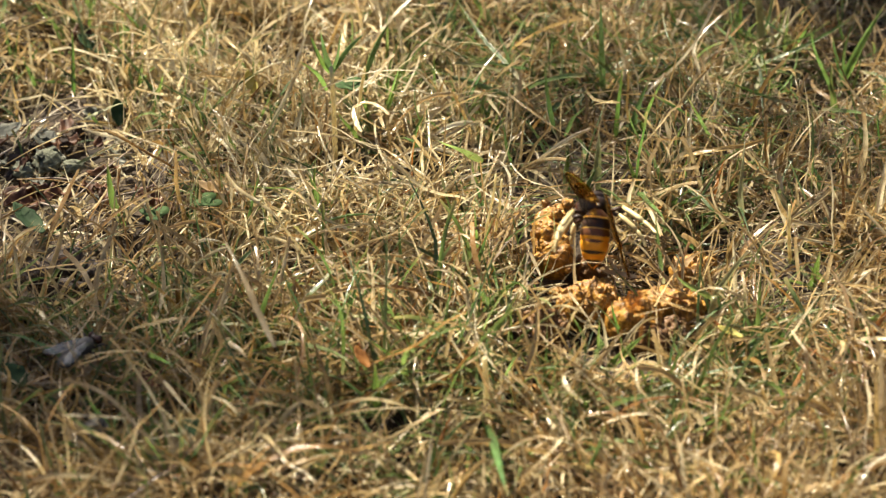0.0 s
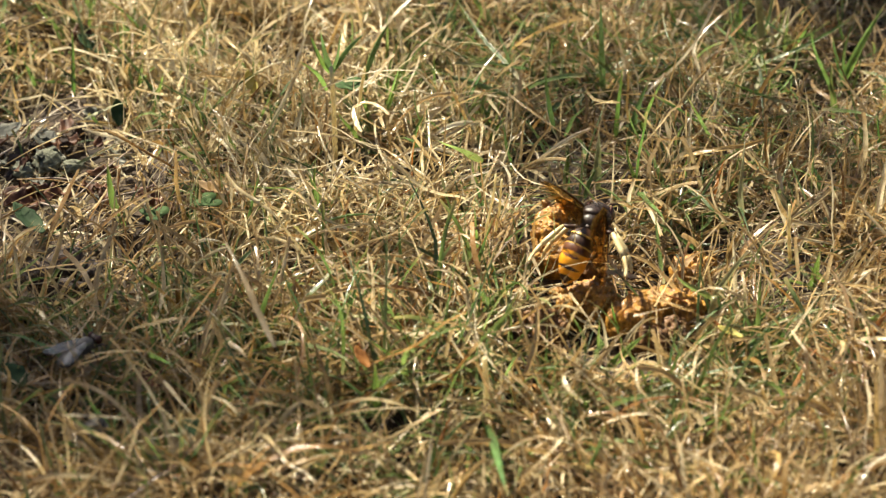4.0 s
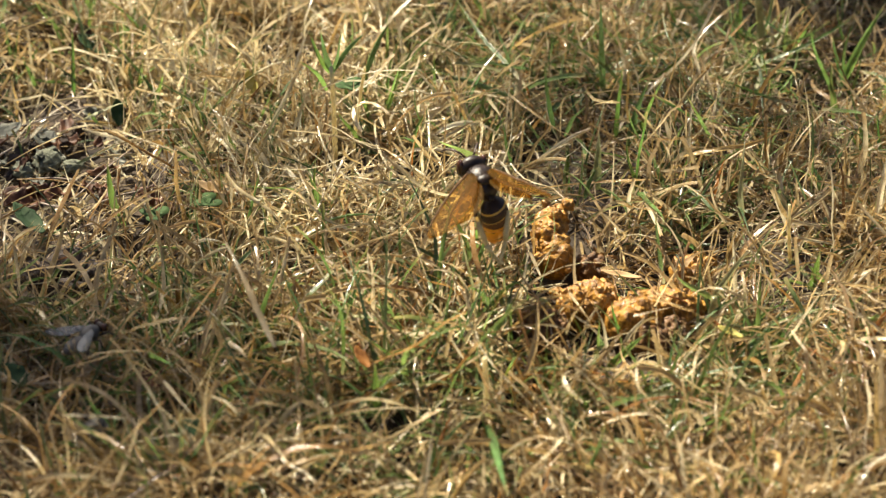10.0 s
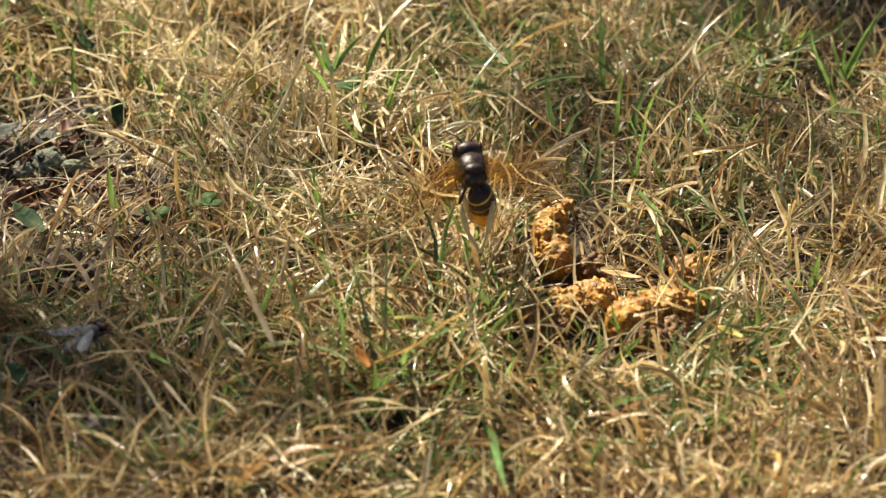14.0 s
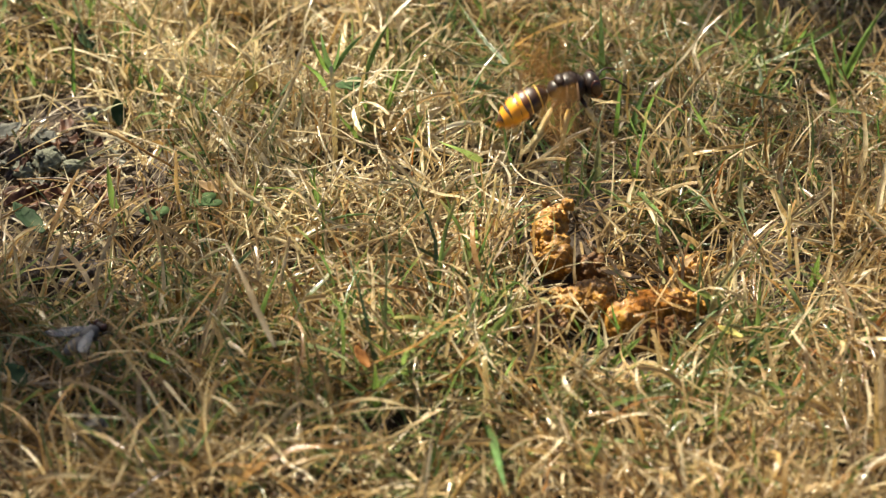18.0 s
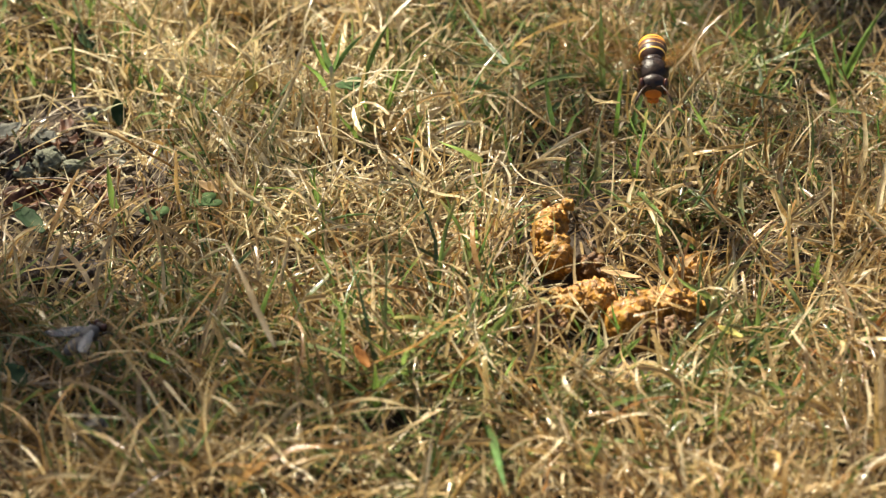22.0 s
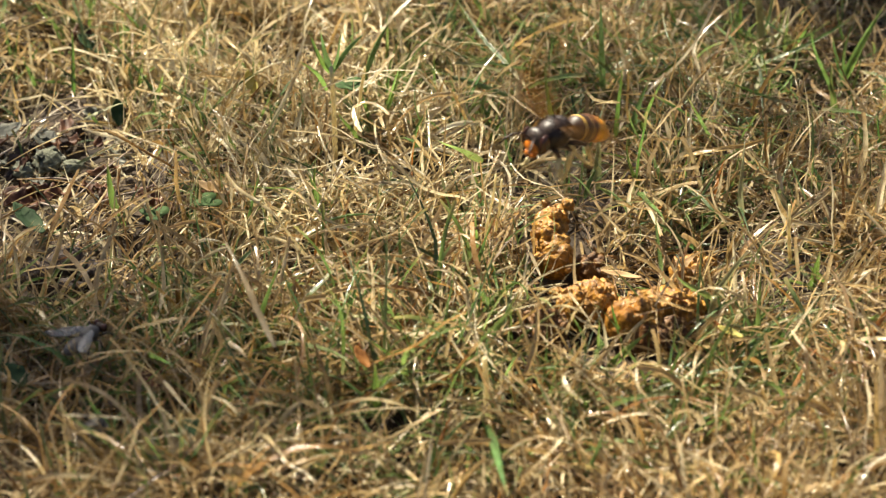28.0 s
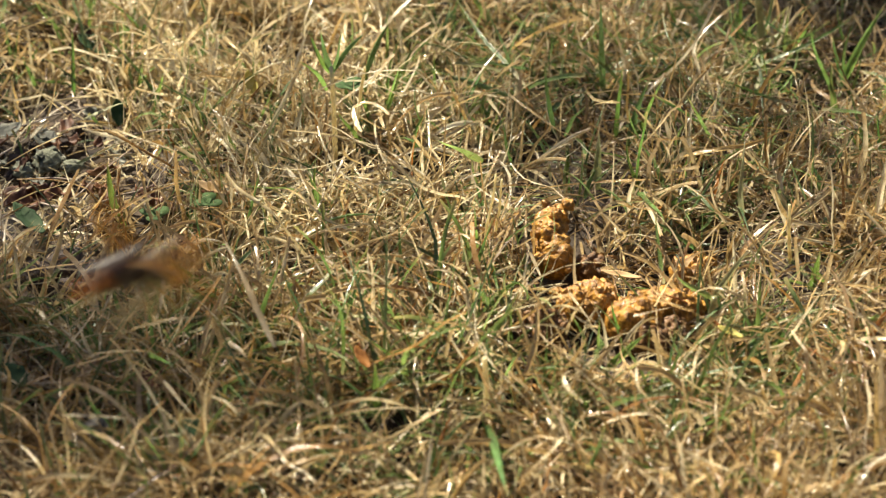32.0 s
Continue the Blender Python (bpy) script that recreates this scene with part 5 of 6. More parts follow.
    for i, (x, y, s) in enumerate(((-83.5, 45.6, 4.0), (-88.0, 41.0, 3.0), (-78.0, 43.0, 2.4))):
        clod("lichen", (x, y, 3.0), (s, s * 0.7, s * 0.5), i + 11, M_MOSS, "grey-green crusty lichen crumb on bare soil", "lichen", "lichen crumbs")
    for i, (x, y, z, s) in enumerate(((0.1, -27.3, 5, 1.5), (-59.9, -55.2, 9, 2.2))):
        clod("pebble", (x, y, z), (s, s * 0.8, s * 0.7), i + 21, M_STONE, "small grey pebble held in the straw", "pebble", "pebbles")
    for x, y, z, ln, turn, rise, w in ((-93.0, 40.5, 5.5, 17, 32, 8, 0.50), (-82.0, 57.0, 7.0, 21, 70, 6, 0.36), (-70.0, 34.0, 6.5, 22, 38, 12, 0.34), (-62.0, 46.0, 9.0, 17, 82, 5, 0.36), (-88.0, 17.5, 6.0, 14, 55, 6, 0.42),
                                       (-78.0, 21.0, 6.0, 12, 128, 4, 0.46), (-70.0, 13.5, 6.5, 14, 70, 7, 0.38), (-58.0, 32.0, 7.0, 15, 20, 20, 0.36), (-80.0, 32.0, 6.0, 11, 100, 3, 0.40), (-66.0, 25.0, 6.0, 13, 62, 8, 0.36)):
        r = random.Random(int(ln * 10 + turn))
        way = Vector((math.sin(radians(turn)), math.cos(radians(turn)), math.sin(radians(rise)))) * ln / 1000
        bm = bmesh.new()
        line = [way * (f - 0.5) + Vector((r.gauss(0, 0.00025), r.gauss(0, 0.00025), 0.0006 * math.sin(math.pi * f))) for f in (0, 0.2, 0.4, 0.6, 0.8, 1)]
        tube(bm, line, [w / 2000 * k for k in (0.8, 1.0, 0.95, 1.0, 0.85, 0.5)], 8)
        ob = part("twig", bm, M_DEAD_STEM, None)
        ob.location = (x / 1000, y / 1000, z / 1000)
        tagged(ob, "thin greyish dead stem lying across bare soil", "twig", "dead stems on the bare patch")
    for i in range(14):
        r = random.Random(i)
        clod("soil_clod", (-90 + r.uniform(-12, 12), 45 + r.uniform(-16, 18), 1.5), (r.uniform(1, 2.4), r.uniform(1, 2), r.uniform(0.8, 1.6)), i + 31, M_CLOD, "small dark crumb of soil on a bare patch", "clod", "crumbs of soil")


build_litter()


# ---- small unseen tree added by the lawn; its twigs and leaves shade chosen spots ----
def build_shade_tree():
    tree = tagged(new("tree"), "small leafy green unseen tree added to shade the lawn", "tree")
    base = Vector((-2.6, 1.1, 0))
    tree.location = base
    rng = random.Random(5)
    bm = bmesh.new()
    trunk_top = Vector((0.10, 0.05, 1.9))
    tube(bm, [(0, 0, -0.05), (0.02, 0.03, 0.4), (-0.02, 0.04, 0.9), (0.04, 0.02, 1.4), trunk_top], [0.07, 0.055, 0.045, 0.035, 0.022], 14)
    part("trunk", bm, M_TWIG, tree)
    for k in range(14):     # the crown: clumps of leaves on their own branches
        w, h = 2.4 * k, 1.25 + 0.065 * k
        r = 0.52 * math.sin(math.pi * (0.25 + 0.05 * k))
        tip = Vector((0.08 + r * math.cos(w), 0.05 + r * math.sin(w), h + 0.25 * rng.random()))
        bm = bmesh.new()
        root = Vector((0.02, 0.03, h - 0.15))
        tube(bm, [root, (root + tip) / 2 + Vector((0, 0, 0.06)), tip], [0.014, 0.009, 0.003], 8)
        branch = part("branch", bm, M_TWIG, tree)
        bm = bmesh.new()
        for _ in range(110):
            c = tip + Vector((rng.gauss(0, 0.13), rng.gauss(0, 0.13), rng.gauss(0, 0.10)))
            m = Matrix.Translation(c) @ Euler((rng.uniform(-0.9, 0.9), rng.uniform(-0.9, 0.9), rng.uniform(0, 6.28))).to_matrix().to_4x4()
            ln, wd = rng.uniform(0.03, 0.05), rng.uniform(0.015, 0.026)
            bm.faces.new([bm.verts.new(m @ Vector((wd * math.sin(a) * 0.5 * (1 - 0.2 * math.cos(a)), ln * 0.5 * math.cos(a), 0.003 * math.cos(2 * a)))) for a in [2 * math.pi * j / 8 for j in range(8)]])
        part("leaves", bm, M_LEAF_GREEN, branch)
    # ground spots darkened by added leaves: x, y, half width, half depth, leaves, reach along the sun's way, leaf size
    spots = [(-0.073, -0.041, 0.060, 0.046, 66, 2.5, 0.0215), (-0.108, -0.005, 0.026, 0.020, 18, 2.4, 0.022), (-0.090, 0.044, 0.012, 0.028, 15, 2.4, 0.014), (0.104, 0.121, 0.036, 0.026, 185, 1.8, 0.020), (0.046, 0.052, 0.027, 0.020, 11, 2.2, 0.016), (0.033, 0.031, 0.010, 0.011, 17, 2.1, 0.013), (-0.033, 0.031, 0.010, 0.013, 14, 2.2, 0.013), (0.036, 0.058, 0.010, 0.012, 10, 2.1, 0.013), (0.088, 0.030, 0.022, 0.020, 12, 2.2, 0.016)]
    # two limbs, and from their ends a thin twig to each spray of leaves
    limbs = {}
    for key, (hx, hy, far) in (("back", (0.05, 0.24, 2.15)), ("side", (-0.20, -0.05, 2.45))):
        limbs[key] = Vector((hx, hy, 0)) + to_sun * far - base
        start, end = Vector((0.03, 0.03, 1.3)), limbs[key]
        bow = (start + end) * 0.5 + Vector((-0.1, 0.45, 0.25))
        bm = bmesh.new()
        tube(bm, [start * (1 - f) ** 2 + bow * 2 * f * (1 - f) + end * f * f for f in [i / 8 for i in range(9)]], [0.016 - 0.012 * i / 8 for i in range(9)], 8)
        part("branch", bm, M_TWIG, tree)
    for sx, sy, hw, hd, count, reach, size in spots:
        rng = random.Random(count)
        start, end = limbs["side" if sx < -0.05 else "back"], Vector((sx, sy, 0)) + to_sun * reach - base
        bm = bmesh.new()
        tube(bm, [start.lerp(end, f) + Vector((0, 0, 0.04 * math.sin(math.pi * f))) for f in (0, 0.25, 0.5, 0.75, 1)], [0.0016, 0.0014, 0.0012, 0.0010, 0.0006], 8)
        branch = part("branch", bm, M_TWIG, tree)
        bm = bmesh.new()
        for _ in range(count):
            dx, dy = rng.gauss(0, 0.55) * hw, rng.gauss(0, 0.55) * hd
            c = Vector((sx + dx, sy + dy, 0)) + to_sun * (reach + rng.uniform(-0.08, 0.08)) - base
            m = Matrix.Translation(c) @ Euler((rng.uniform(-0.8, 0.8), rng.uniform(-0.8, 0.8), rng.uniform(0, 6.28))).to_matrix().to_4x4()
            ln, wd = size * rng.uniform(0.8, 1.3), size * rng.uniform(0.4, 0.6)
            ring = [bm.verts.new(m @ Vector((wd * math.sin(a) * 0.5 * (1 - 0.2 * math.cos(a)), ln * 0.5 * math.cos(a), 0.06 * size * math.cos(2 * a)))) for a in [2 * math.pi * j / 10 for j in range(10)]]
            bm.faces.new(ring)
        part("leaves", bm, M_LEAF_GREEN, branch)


M_TWIG = plain("twig_bark", [(0.3, (0.10, 0.07, 0.045)), (0.7, (0.22, 0.16, 0.10))], 200, 0.8, 0.0005, 0.7)
build_shade_tree()


# ---- what moves ----
def wing_pose(side, sweep, lift, twist=0):
    """sweep: degrees back from straight out; lift: degrees up."""
    m = pose(0, 0, 0, 0, 0, -side * sweep) @ pose(0, 0, 0, 0, -side * lift, 0) @ pose(0, 0, 0, twist, 0, 0)
    return m


def wing_rows(root, side, stations, beats, sweep_extra=0):
    """stations: slow poses; beats: (from, to, amplitude, mean lift, sweep) of wing strokes, three keys a stroke."""
    rows = [(t, Matrix.Translation(root) @ m @ pose(0, 0, 0, 0, 0, -side * sweep_extra)) for t, m in stations]
    for t0, t1, amp, lift, sweep in beats:
        n = int(round(t0 * FPS))
        while n <= t1 * FPS:
            s = (0, 1, -1)[n % 3]
            rows.append((n / FPS, Matrix.Translation(root) @ wing_pose(side, sweep + sweep_extra, lift + amp * s, 12)))
            n += 1
    rows.sort(key=lambda r: r[0])
    return rows


def motions():
    walk(HORNET["body"], [
        (0.0, pose(0.02962, 0.00103, 0.01900, -36.0, -0.0, 6.9)),
        (0.4, pose(0.03055, -0.00141, 0.01900, -36.0, -0.0, 10.3)),
        (0.8, pose(0.03025, -0.00164, 0.01800, -36.0, 0.0, 7.5)),
        (2.0, pose(0.03025, -0.00164, 0.01800, -36.0, -0.0, 8.6)),
        (3.2, pose(0.03014, -0.00185, 0.01800, -36.0, -0.0, 7.4)),
        (3.5, pose(0.02918, -0.00345, 0.01800, -26.0, -0.0, -3.3)),
        (5.5, pose(0.02630, -0.00565, 0.01800, -5.4, -0.0, -28.4)),
        (6.0, pose(0.02606, -0.00605, 0.01800, -2.8, -0.0, -29.5)),
        (6.4, pose(0.02638, -0.00605, 0.01800, 1.5, -0.0, -28.9)),
        (7.0, pose(0.02648, -0.00625, 0.01800, 3.4, -0.0, -31.7)),
        (7.2, pose(0.02655, -0.00821, 0.01900, 2.0, -0.0, -35.0)),
        (7.4, pose(0.02566, -0.00880, 0.01900, 0.1, -0.0, -25.3)),
        (7.6, pose(0.02424, -0.01289, 0.02100, 3.0, 0.0, -25.7)),
        (7.8, pose(0.02221, -0.01098, 0.02500, 0.6, 0.0, -21.6)),
        (8.0, pose(0.01744, -0.01381, 0.02800, 0.2, -0.0, -11.0)),
        (8.2, pose(0.01256, -0.02068, 0.03000, 8.5, -0.0, -2.6)),
        (8.4, pose(0.00837, -0.02087, 0.03000, 9.2, -0.0, 10.4)),
        (8.6, pose(0.00671, -0.01959, 0.03000, 11.5, 0.0, 7.3)),
        (9.0, pose(0.00691, -0.01997, 0.03000, 17.2, -0.0, 3.7)),
        (9.4, pose(0.00658, -0.01740, 0.03000, 13.8, -0.0, 10.2)),
        (9.7, pose(0.00745, -0.01388, 0.03000, 14.7, -0.0, 22.6)),
        (10.0, pose(0.00850, -0.01329, 0.03000, 13.1, -0.0, 21.9)),
        (10.5, pose(0.00705, -0.01310, 0.03000, 18.5, 0.0, 15.6)),
        (11.0, pose(0.00662, -0.01388, 0.03000, 23.1, -0.0, 13.1)),
        (11.5, pose(0.00767, -0.01290, 0.03000, 16.7, -0.0, 18.3)),
        (12.0, pose(0.00832, -0.01171, 0.03000, 14.8, -0.0, 22.2)),
        (12.5, pose(0.00835, -0.00992, 0.03000, 12.4, 0.0, 14.1)),
        (13.0, pose(0.00737, -0.01270, 0.03000, 23.9, 0.0, 2.9)),
        (13.5, pose(0.00634, -0.01171, 0.03000, 17.8, -0.0, 1.6)),
        (14.0, pose(0.00606, -0.00952, 0.03000, 18.1, 0.0, 10.5)),
        (14.5, pose(0.00616, -0.00839, 0.03200, 16.2, 0.0, 8.8)),
        (15.2, pose(0.00798, -0.00398, 0.03400, 16.2, -0.0, -4.4)),
        (16.0, pose(0.01213, 0.00413, 0.03600, 7.3, -0.0, -22.1)),
        (16.5, pose(0.01478, 0.00491, 0.03800, 3.9, -0.0, -32.8)),
        (16.8, pose(0.01582, 0.00405, 0.03800, 2.1, -0.0, -38.6)),
        (17.0, pose(0.01752, 0.00405, 0.03800, -1.7, -0.0, -38.6)),
        (17.3, pose(0.02031, 0.00491, 0.03800, -5.9, 0.0, -35.5)),
        (17.6, pose(0.02038, 0.00664, 0.03800, -2.2, -0.0, -44.6)),
        (18.0, pose(0.02015, 0.01168, 0.03800, 5.5, -0.0, -76.2)),
        (18.3, pose(0.02019, 0.01569, 0.03800, 1.7, -0.0, -98.6)),
        (18.6, pose(0.02310, 0.01884, 0.03800, 10.3, -0.0, -136.6)),
        (19.0, pose(0.02806, 0.02765, 0.03600, 3.6, -0.0, -138.3)),
        (19.3, pose(0.03142, 0.02899, 0.03600, 7.5, -0.0, -152.7)),
        (19.6, pose(0.03052, 0.02715, 0.03680, 4.5, 0.0, -153.5)),
        (20.0, pose(0.02952, 0.02904, 0.03720, -6.8, -0.0, -157.0)),
        (20.3, pose(0.03061, 0.02263, 0.03680, -4.5, -0.0, -156.9)),
        (20.6, pose(0.03284, 0.01989, 0.03680, -4.0, -0.0, -158.1)),
        (21.0, pose(0.03726, 0.01917, 0.03680, 0.5, -0.0, -162.7)),
        (21.3, pose(0.04034, 0.02230, 0.03680, 0.6, -0.0, -173.3)),
        (21.6, pose(0.04068, 0.02388, 0.03680, 0.2, -0.0, 180.0)),
        (22.0, pose(0.04107, 0.02580, 0.03680, -2.9, 0.0, 177.1)),
        (22.3, pose(0.04085, 0.02194, 0.03680, -1.7, -0.0, 172.8)),
        (22.6, pose(0.04104, 0.02270, 0.03680, -1.3, 0.0, 166.5)),
        (23.0, pose(0.03948, 0.01947, 0.03680, -3.0, -0.0, 159.6)),
        (23.3, pose(0.03943, 0.01634, 0.03680, -2.4, -0.0, 158.8)),
        (23.6, pose(0.03898, 0.01525, 0.03680, -1.3, -0.0, 160.8)),
        (24.0, pose(0.04040, 0.01872, 0.03680, -5.2, -0.0, 155.5)),
        (24.3, pose(0.04229, 0.02566, 0.03680, -1.3, -0.0, 152.6)),
        (24.6, pose(0.04234, 0.02706, 0.03600, -0.9, -0.0, 154.1)),
        (25.0, pose(0.04261, 0.03085, 0.03600, 0.1, -0.0, 156.6)),
        (25.5, pose(0.04157, 0.02827, 0.03600, -4.3, -0.0, 155.1)),
        (26.2, pose(0.03779, 0.01778, 0.03700, -9.7, -0.0, 144.2)),
        (27.0, pose(0.03041, 0.00491, 0.03800, -0.5, -0.0, 139.2)),
        (27.5, pose(0.02508, -0.00474, 0.04000, 8.2, -0.0, 137.0)),
        (28.0, pose(0.02306, -0.00557, 0.04000, 7.1, 0.0, 134.3)),
        (28.3, pose(0.02056, -0.00578, 0.04000, 12.6, 0.0, 134.8)),
        (28.6, pose(0.01907, -0.00681, 0.04000, 14.7, -0.0, 132.9)),
        (29.0, pose(0.01519, -0.01099, 0.04100, 15.9, -0.0, 135.4)),
        (29.3, pose(0.01367, -0.01383, 0.04100, 14.0, -0.0, 136.2)),
        (29.6, pose(0.01265, -0.01383, 0.04100, 14.8, -0.0, 138.2)),
        (30.0, pose(0.00940, -0.01231, 0.04200, 8.3, 0.0, 136.5)),
        (30.3, pose(0.00552, -0.01159, 0.04300, 8.9, -0.0, 134.9)),
        (30.6, pose(0.00225, -0.01128, 0.04400, 8.3, 0.0, 133.6)),
        (31.0, pose(-0.00443, -0.01698, 0.04600, 2.5, -0.0, 135.7)),
        (31.3, pose(-0.01528, -0.02884, 0.04800, -11.5, -0.0, 129.5)),
        (31.6, pose(-0.02579, -0.04262, 0.05000, -4.3, -0.0, 140.7)),
        (31.8, pose(-0.03454, -0.04977, 0.05000, -6.5, 0.0, 132.1)),
        (32.0, pose(-0.04755, -0.06638, 0.05000, 13.1, -0.0, 133.2)),
    ])
    walk(HORNET["abdomen"], [
        (0.0, pose(0, 0, 0, 83.5, 9.5, -15.5)),
        (0.4, pose(0, 0, 0, 77.5, 15.5, -27.0)),
        (0.8, pose(0, 0, 0, 70.1, 13.6, -19.4)),
        (2.0, pose(0, 0, 0, 77.5, 15.9, -23.0)),
        (3.2, pose(0, 0, 0, 71.6, 13.8, -19.6)),
        (3.5, pose(0, 0, 0, 49.6, 7.3, -15.3)),
        (5.5, pose(0, 0, 0, 73.2, 15.7, -8.5)),
        (6.0, pose(0, 0, 0, 64.2, 17.6, -19.4)),
        (6.4, pose(0, 0, 0, 59.3, 16.3, -22.5)),
        (7.0, pose(0, 0, 0, 55.7, 15.9, -22.9)),
        (7.2, pose(0, 0, 0, 52.8, 16.8, -25.6)),
        (7.4, pose(0, 0, 0, 5.8, 0.0, -2.0)),
        (7.6, pose(0, 0, 0, -0.3, 0.2, 3.3)),
        (7.8, pose(0, 0, 0, 29.1, -0.1, -7.0)),
        (8.0, pose(0, 0, 0, 33.1, 0.0, 4.3)),
        (8.2, pose(0, 0, 0, 94.8, -5.8, 14.0)),
        (8.4, pose(0, 0, 0, 77.4, -13.8, 55.9)),
        (8.6, pose(0, 0, 0, 84.6, -9.6, 41.2)),
        (9.0, pose(0, 0, 0, 78.3, -5.9, 52.8)),
        (9.4, pose(0, 0, 0, 71.6, -1.7, 48.5)),
        (9.7, pose(0, 0, 0, 58.2, -2.4, 56.1)),
        (10.0, pose(0, 0, 0, 65.8, -4.6, 45.2)),
        (10.5, pose(0, 0, 0, 58.5, 1.3, 61.1)),
        (11.0, pose(0, 0, 0, 53.8, 7.1, 70.3)),
        (11.5, pose(0, 0, 0, 59.3, -0.5, 58.0)),
        (12.0, pose(0, 0, 0, 61.4, -2.6, 51.6)),
        (12.5, pose(0, 0, 0, 64.1, -4.6, 57.8)),
        (13.0, pose(0, 0, 0, 65.4, 0.5, 79.6)),
        (13.5, pose(0, 0, 0, 67.5, -6.0, 78.6)),
        (14.0, pose(0, 0, 0, 66.0, -4.7, 72.0)),
        (14.5, pose(0, 0, 0, 73.8, -7.2, 59.5)),
        (15.2, pose(0, 0, 0, -2.7, 1.5, 5.3)),
        (16.0, pose(0, 0, 0, 9.1, 0.5, 4.3)),
        (16.5, pose(0, 0, 0, 16.2, 0.4, 5.5)),
        (16.8, pose(0, 0, 0, 14.9, 0.4, 10.7)),
        (17.0, pose(0, 0, 0, 21.6, -0.1, 3.6)),
        (17.3, pose(0, 0, 0, 21.2, 0.9, -9.1)),
        (17.6, pose(0, 0, 0, 15.2, 0.1, -3.6)),
        (18.0, pose(0, 0, 0, 8.5, 0.4, 4.5)),
        (18.3, pose(0, 0, 0, 12.9, 0.3, 9.3)),
        (18.6, pose(0, 0, 0, 14.4, 0.6, 3.2)),
        (19.0, pose(0, 0, 0, 17.4, 0.2, 3.1)),
        (19.3, pose(0, 0, 0, 6.1, 1.6, 12.6)),
        (19.6, pose(0, 0, 0, -0.7, 0.4, 4.9)),
        (20.0, pose(0, 0, 0, 6.4, -0.3, 2.8)),
        (20.3, pose(0, 0, 0, -0.0, 0.4, -4.6)),
        (20.6, pose(0, 0, 0, 1.0, -0.0, -0.5)),
        (21.0, pose(0, 0, 0, -0.3, 0.1, 9.5)),
        (21.3, pose(0, 0, 0, -5.2, 0.1, 11.4)),
        (21.6, pose(0, 0, 0, -8.4, -0.0, 3.7)),
        (22.0, pose(0, 0, 0, -5.2, 0.1, -1.6)),
        (22.3, pose(0, 0, 0, -6.1, -0.0, -0.1)),
        (22.6, pose(0, 0, 0, -5.0, -0.0, 0.0)),
        (23.0, pose(0, 0, 0, 7.7, 0.6, -12.0)),
        (23.3, pose(0, 0, 0, 4.7, 0.3, -8.3)),
        (23.6, pose(0, 0, 0, 3.7, 0.2, -10.5)),
        (24.0, pose(0, 0, 0, 8.0, 0.5, -5.7)),
        (24.3, pose(0, 0, 0, 9.7, 0.2, -8.6)),
        (24.6, pose(0, 0, 0, 7.4, 0.1, -8.4)),
        (25.0, pose(0, 0, 0, 4.3, 0.0, -8.7)),
        (25.5, pose(0, 0, 0, 3.7, -0.0, -0.6)),
        (26.2, pose(0, 0, 0, 14.9, -0.5, 2.8)),
        (27.0, pose(0, 0, 0, 20.0, 0.0, 5.1)),
        (27.5, pose(0, 0, 0, 7.2, 0.6, 4.4)),
        (28.0, pose(0, 0, 0, 6.5, 0.0, -0.2)),
        (28.3, pose(0, 0, 0, -0.6, -0.4, -1.8)),
        (28.6, pose(0, 0, 0, -10.5, 0.2, 0.6)),
        (29.0, pose(0, 0, 0, -9.2, 0.2, 0.5)),
        (29.3, pose(0, 0, 0, 3.3, 0.5, 2.2)),
        (29.6, pose(0, 0, 0, -0.5, -0.5, -1.8)),
        (30.0, pose(0, 0, 0, -1.1, -0.5, -3.2)),
        (30.3, pose(0, 0, 0, -0.4, 0.4, 2.4)),
        (30.6, pose(0, 0, 0, 1.0, 0.2, 1.6)),
        (31.0, pose(0, 0, 0, 2.2, 0.1, 1.5)),
        (31.3, pose(0, 0, 0, -0.1, -0.7, 3.3)),
        (31.6, pose(0, 0, 0, 0.3, -0.1, 2.0)),
        (31.8, pose(0, 0, 0, -3.8, 0.2, -1.6)),
        (32.0, pose(0, 0, 0, 0.4, 0.7, 2.8)),
    ])
    for side, leg in HORNET["legs"]:        # held out at rest and when turning, tucked under in flight
        hip = Matrix.Translation(leg.location)
        walk(leg, [(t, hip @ pose(0, 0, 0, 0, side * a * 0.7, -side * a * (1.5 if leg.location.y > 0.003 else 0.7))) for t, a in ((0, 0), (7.4, 0), (8.4, 50), (17.6, 50), (18.2, 0), (20.2, 0), (20.9, 48), (32, 48))])
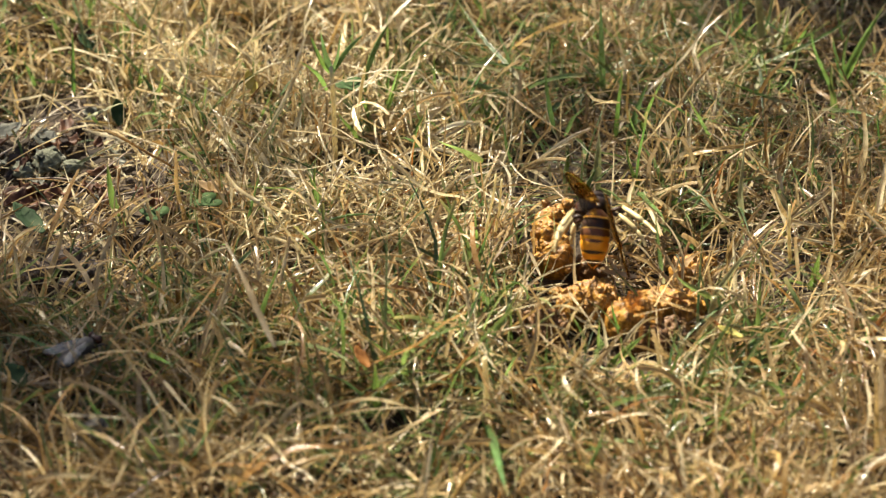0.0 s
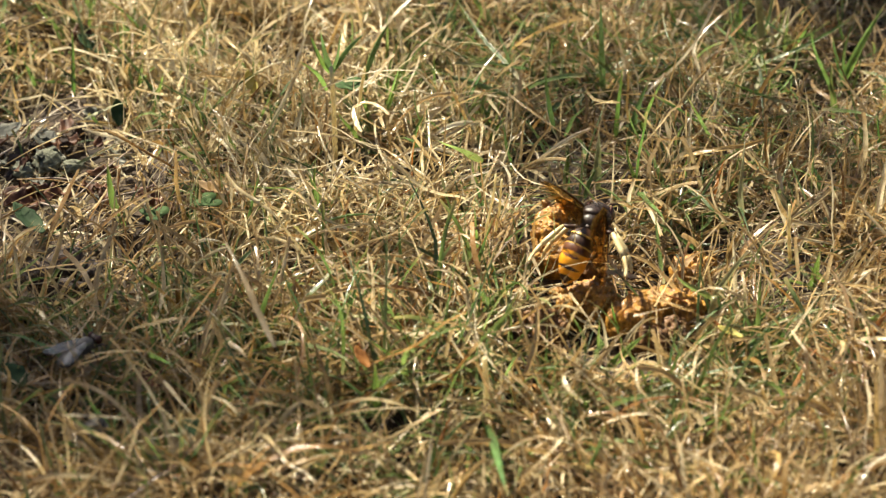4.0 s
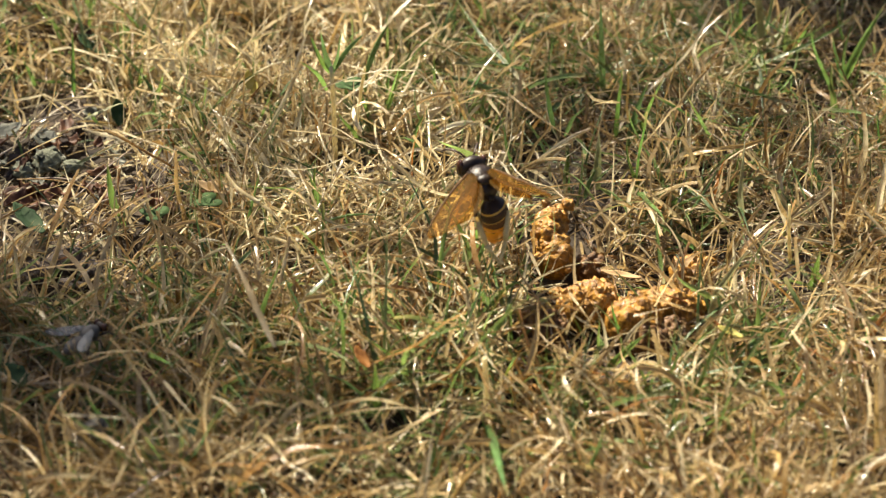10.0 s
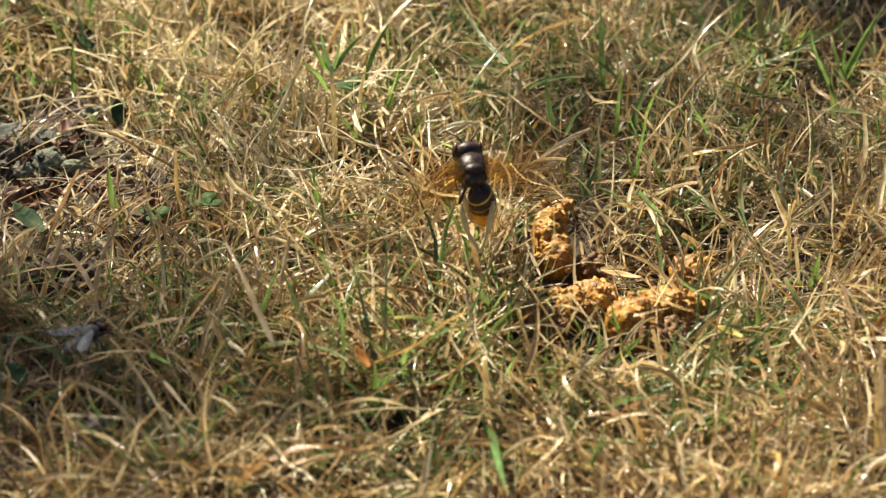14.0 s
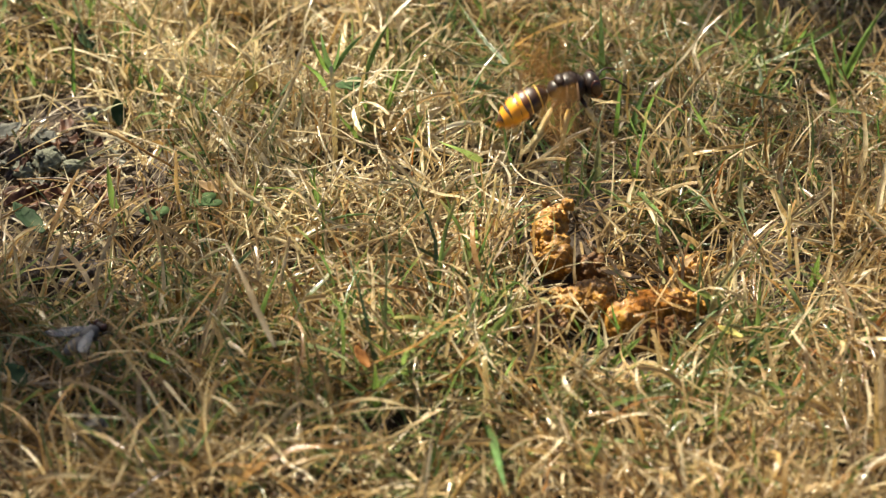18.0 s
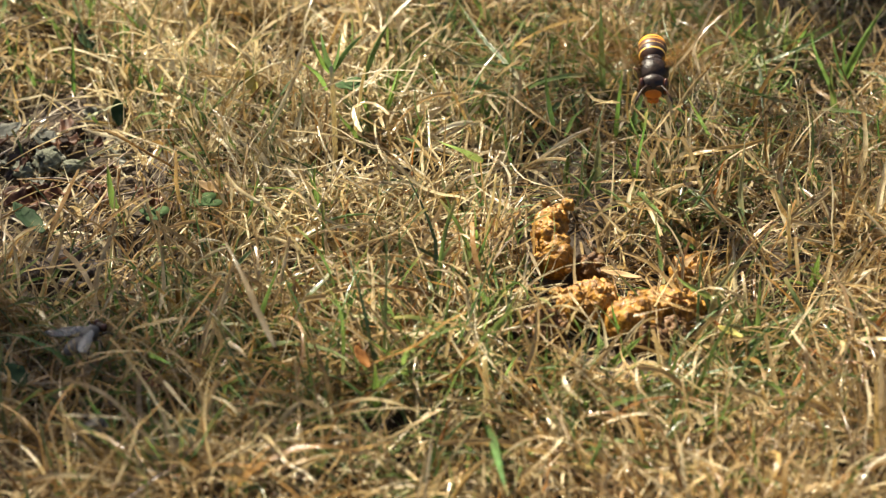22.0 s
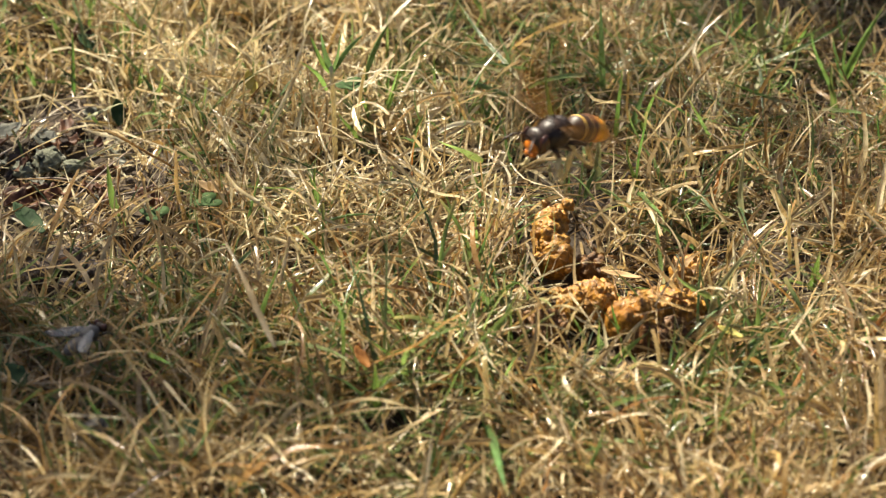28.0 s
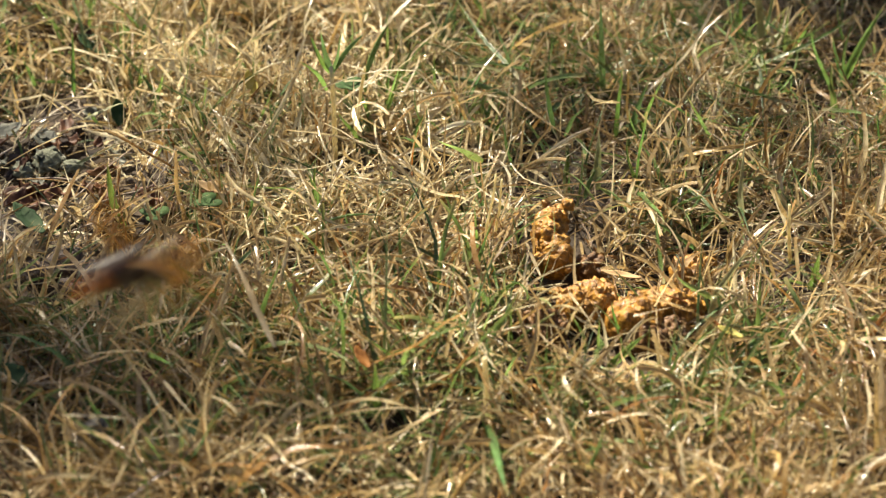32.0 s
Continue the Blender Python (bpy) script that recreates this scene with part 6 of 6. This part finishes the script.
    for side, fore, hind in HORNET["wings"]:
        if side < 0:
            slow = [
                (0.0, pose(0, 0, 0, 31.5, 11.5, 74.9)),
                (0.8, pose(0, 0, 0, 71.9, 24.4, 79.2)),
                (3.2, pose(0, 0, 0, 72.8, 24.5, 79.5)),
                (3.5, pose(0, 0, 0, 47.5, 28.8, 86.1)),
                (4.5, pose(0, 0, 0, 54.1, 27.6, 64.5)),
                (5.5, pose(0, 0, 0, 14.2, 31.2, 70.9)),
                (6.0, pose(0, 0, 0, -5.6, 25.0, 63.3)),
                (7.0, pose(0, 0, 0, -12.2, 27.3, 59.2)),
                (7.4, pose(0, 0, 0, 4.0, 27.7, 58.7)),
                (9.8, pose(0, 0, 0, -21.5, -0.4, 41.5)),
                (10.5, pose(0, 0, 0, -23.3, -2.0, 47.2)),
                (11.5, pose(0, 0, 0, -21.6, -7.2, 42.1)),
                (12.5, pose(0, 0, 0, -10.6, -16.2, 40.5)),
                (13.0, pose(0, 0, 0, -15.9, -9.0, 51.0)),
                (13.4, pose(0, 0, 0, -14.2, -11.6, 56.4)),
            ]
        else:
            slow = [
                (0.0, pose(0, 0, 0, -62.0, 60.3, -78.7)),
                (0.8, pose(0, 0, 0, -69.4, 51.6, -86.7)),
                (3.2, pose(0, 0, 0, -68.7, 51.4, -86.1)),
                (3.5, pose(0, 0, 0, -62.4, 34.2, -76.6)),
                (4.5, pose(0, 0, 0, -59.1, 30.8, -77.9)),
                (5.5, pose(0, 0, 0, -34.8, 6.4, -45.7)),
                (6.0, pose(0, 0, 0, -34.8, 4.6, -45.0)),
                (6.6, pose(0, 0, 0, -40.8, 2.2, -47.7)),
                (7.0, pose(0, 0, 0, 76.9, 2.3, -51.7)),
                (7.4, pose(0, 0, 0, 67.8, -6.8, -64.7)),
                (9.8, pose(0, 0, 0, -15.6, -23.7, -78.3)),
                (10.5, pose(0, 0, 0, -32.8, -17.1, -75.2)),
                (11.0, pose(0, 0, 0, -34.2, -19.7, -68.5)),
                (11.5, pose(0, 0, 0, -16.8, -21.4, -62.1)),
                (12.0, pose(0, 0, 0, -8.1, -21.9, -63.2)),
                (12.5, pose(0, 0, 0, -12.9, -14.9, -62.0)),
                (13.0, pose(0, 0, 0, -35.3, -6.2, -52.9)),
                (13.4, pose(0, 0, 0, -28.7, -4.5, -57.2)),
            ]
        beats = [(7.6, 9.6, 54, 8, 25), (13.6, 32.0, 56, 4, 24)]
        walk(fore, wing_rows(fore.location.copy(), side, slow, beats))
        walk(hind, wing_rows(hind.location.copy(), side, slow, beats, 4))
    walk(FLY_TEAL, [
        (0.0, pose(0.06082, 0.07473, 0.06000, 8, 0, -200)),
        (4.6, pose(0.05265, 0.06315, 0.06000, 8, 0, -200)),
        (5.2, pose(0.03663, 0.02237, 0.04500, 8, 0, -190)),
        (5.5, pose(0.03222, 0.00786, 0.04000, 8, 0, -160)),
        (5.7, pose(0.02818, 0.02019, 0.04000, 8, 0, -200)),
        (6.0, pose(0.02893, 0.01791, 0.04000, 8, 0, -175)),
        (6.1, pose(0.03252, 0.01609, 0.04000, 8, 0, -140)),
        (6.3, pose(0.03542, 0.00633, 0.04000, 8, 0, -140)),
        (6.4, pose(0.03639, 0.00352, 0.04000, 8, 0, -150)),
        (6.6, pose(0.03939, 0.00000, 0.03800, 8, 0, -150)),
        (6.8, pose(0.04369, -0.00634, 0.03600, 8, 0, -190)),
        (7.0, pose(0.04316, -0.01369, 0.03400, 8, 0, -205)),
        (7.2, pose(0.03898, -0.01705, 0.03400, 8, 0, -215)),
        (7.4, pose(0.03483, -0.01934, 0.03600, 8, 0, -220)),
        (7.6, pose(0.03146, -0.01990, 0.03800, 8, 0, -230)),
        (7.8, pose(0.02738, -0.02147, 0.04200, 8, 0, -250)),
        (8.0, pose(0.02521, -0.01637, 0.04600, 8, 0, -320)),
        (8.2, pose(0.01699, -0.02010, 0.04700, 8, 0, -290)),
        (8.4, pose(0.01000, -0.01924, 0.04800, 8, 0, -300)),
        (8.6, pose(0.00457, -0.01032, 0.05000, 8, 0, -310)),
        (8.8, pose(-0.00892, 0.01354, 0.05200, 8, 0, -300)),
        (9.1, pose(-0.03406, 0.04664, 0.06000, 8, 0, -290)),
        (32.0, pose(-0.03589, 0.05753, 0.06000, 8, 0, -290)),
    ])
    walk(FLY_GREY, [
        (0.0, pose(-0.06512, -0.03531, 0.01000, 6, 0, -40)),
        (5.0, pose(-0.06522, -0.03531, 0.01000, 6, 0, -40)),
        (6.0, pose(-0.06564, -0.03444, 0.01000, 6, 0, -28)),
        (7.0, pose(-0.06542, -0.03461, 0.01000, 6, 0, -32)),
        (7.6, pose(-0.06528, -0.03409, 0.01000, 6, 0, -34)),
        (8.0, pose(-0.06450, -0.03321, 0.01100, 6, 0, -39)),
        (9.0, pose(-0.06434, -0.03285, 0.01100, 6, 0, -40)),
        (20.0, pose(-0.06432, -0.03303, 0.01100, 6, 0, -39)),
        (31.5, pose(-0.06432, -0.03303, 0.01100, 6, 0, -39)),
        (31.6, pose(-0.06427, -0.03426, 0.01200, 6, 0, -45)),
        (31.7, pose(-0.06413, -0.04530, 0.02200, 6, 0, -10)),
        (31.8, pose(-0.06633, -0.05465, 0.03400, 6, 0, 30)),
        (32.0, pose(-0.07720, -0.05772, 0.05000, 6, 0, 35)),
    ])
    for side, w in FLY_TEAL_WINGS:
        walk(w, wing_rows(w.location.copy(), side, [(0, wing_pose(side, 60, 5))], [(4.6, 9.2, 40, 10, 30)]) + [(32, Matrix.Translation((side * 0.0011, 0.0010, 0.0027)) @ wing_pose(side, 60, 5))])
    for side, w in FLY_GREY_WINGS:
        root = w.location.copy()
        walk(w, wing_rows(root, side, [(0, wing_pose(side, 74, 4)), (7.4, wing_pose(side, 74, 4)), (8.0, wing_pose(side, 57, 8)), (31.5, wing_pose(side, 57, 8))], [(31.6, 32.0, 40, 10, 30)]))


motions()
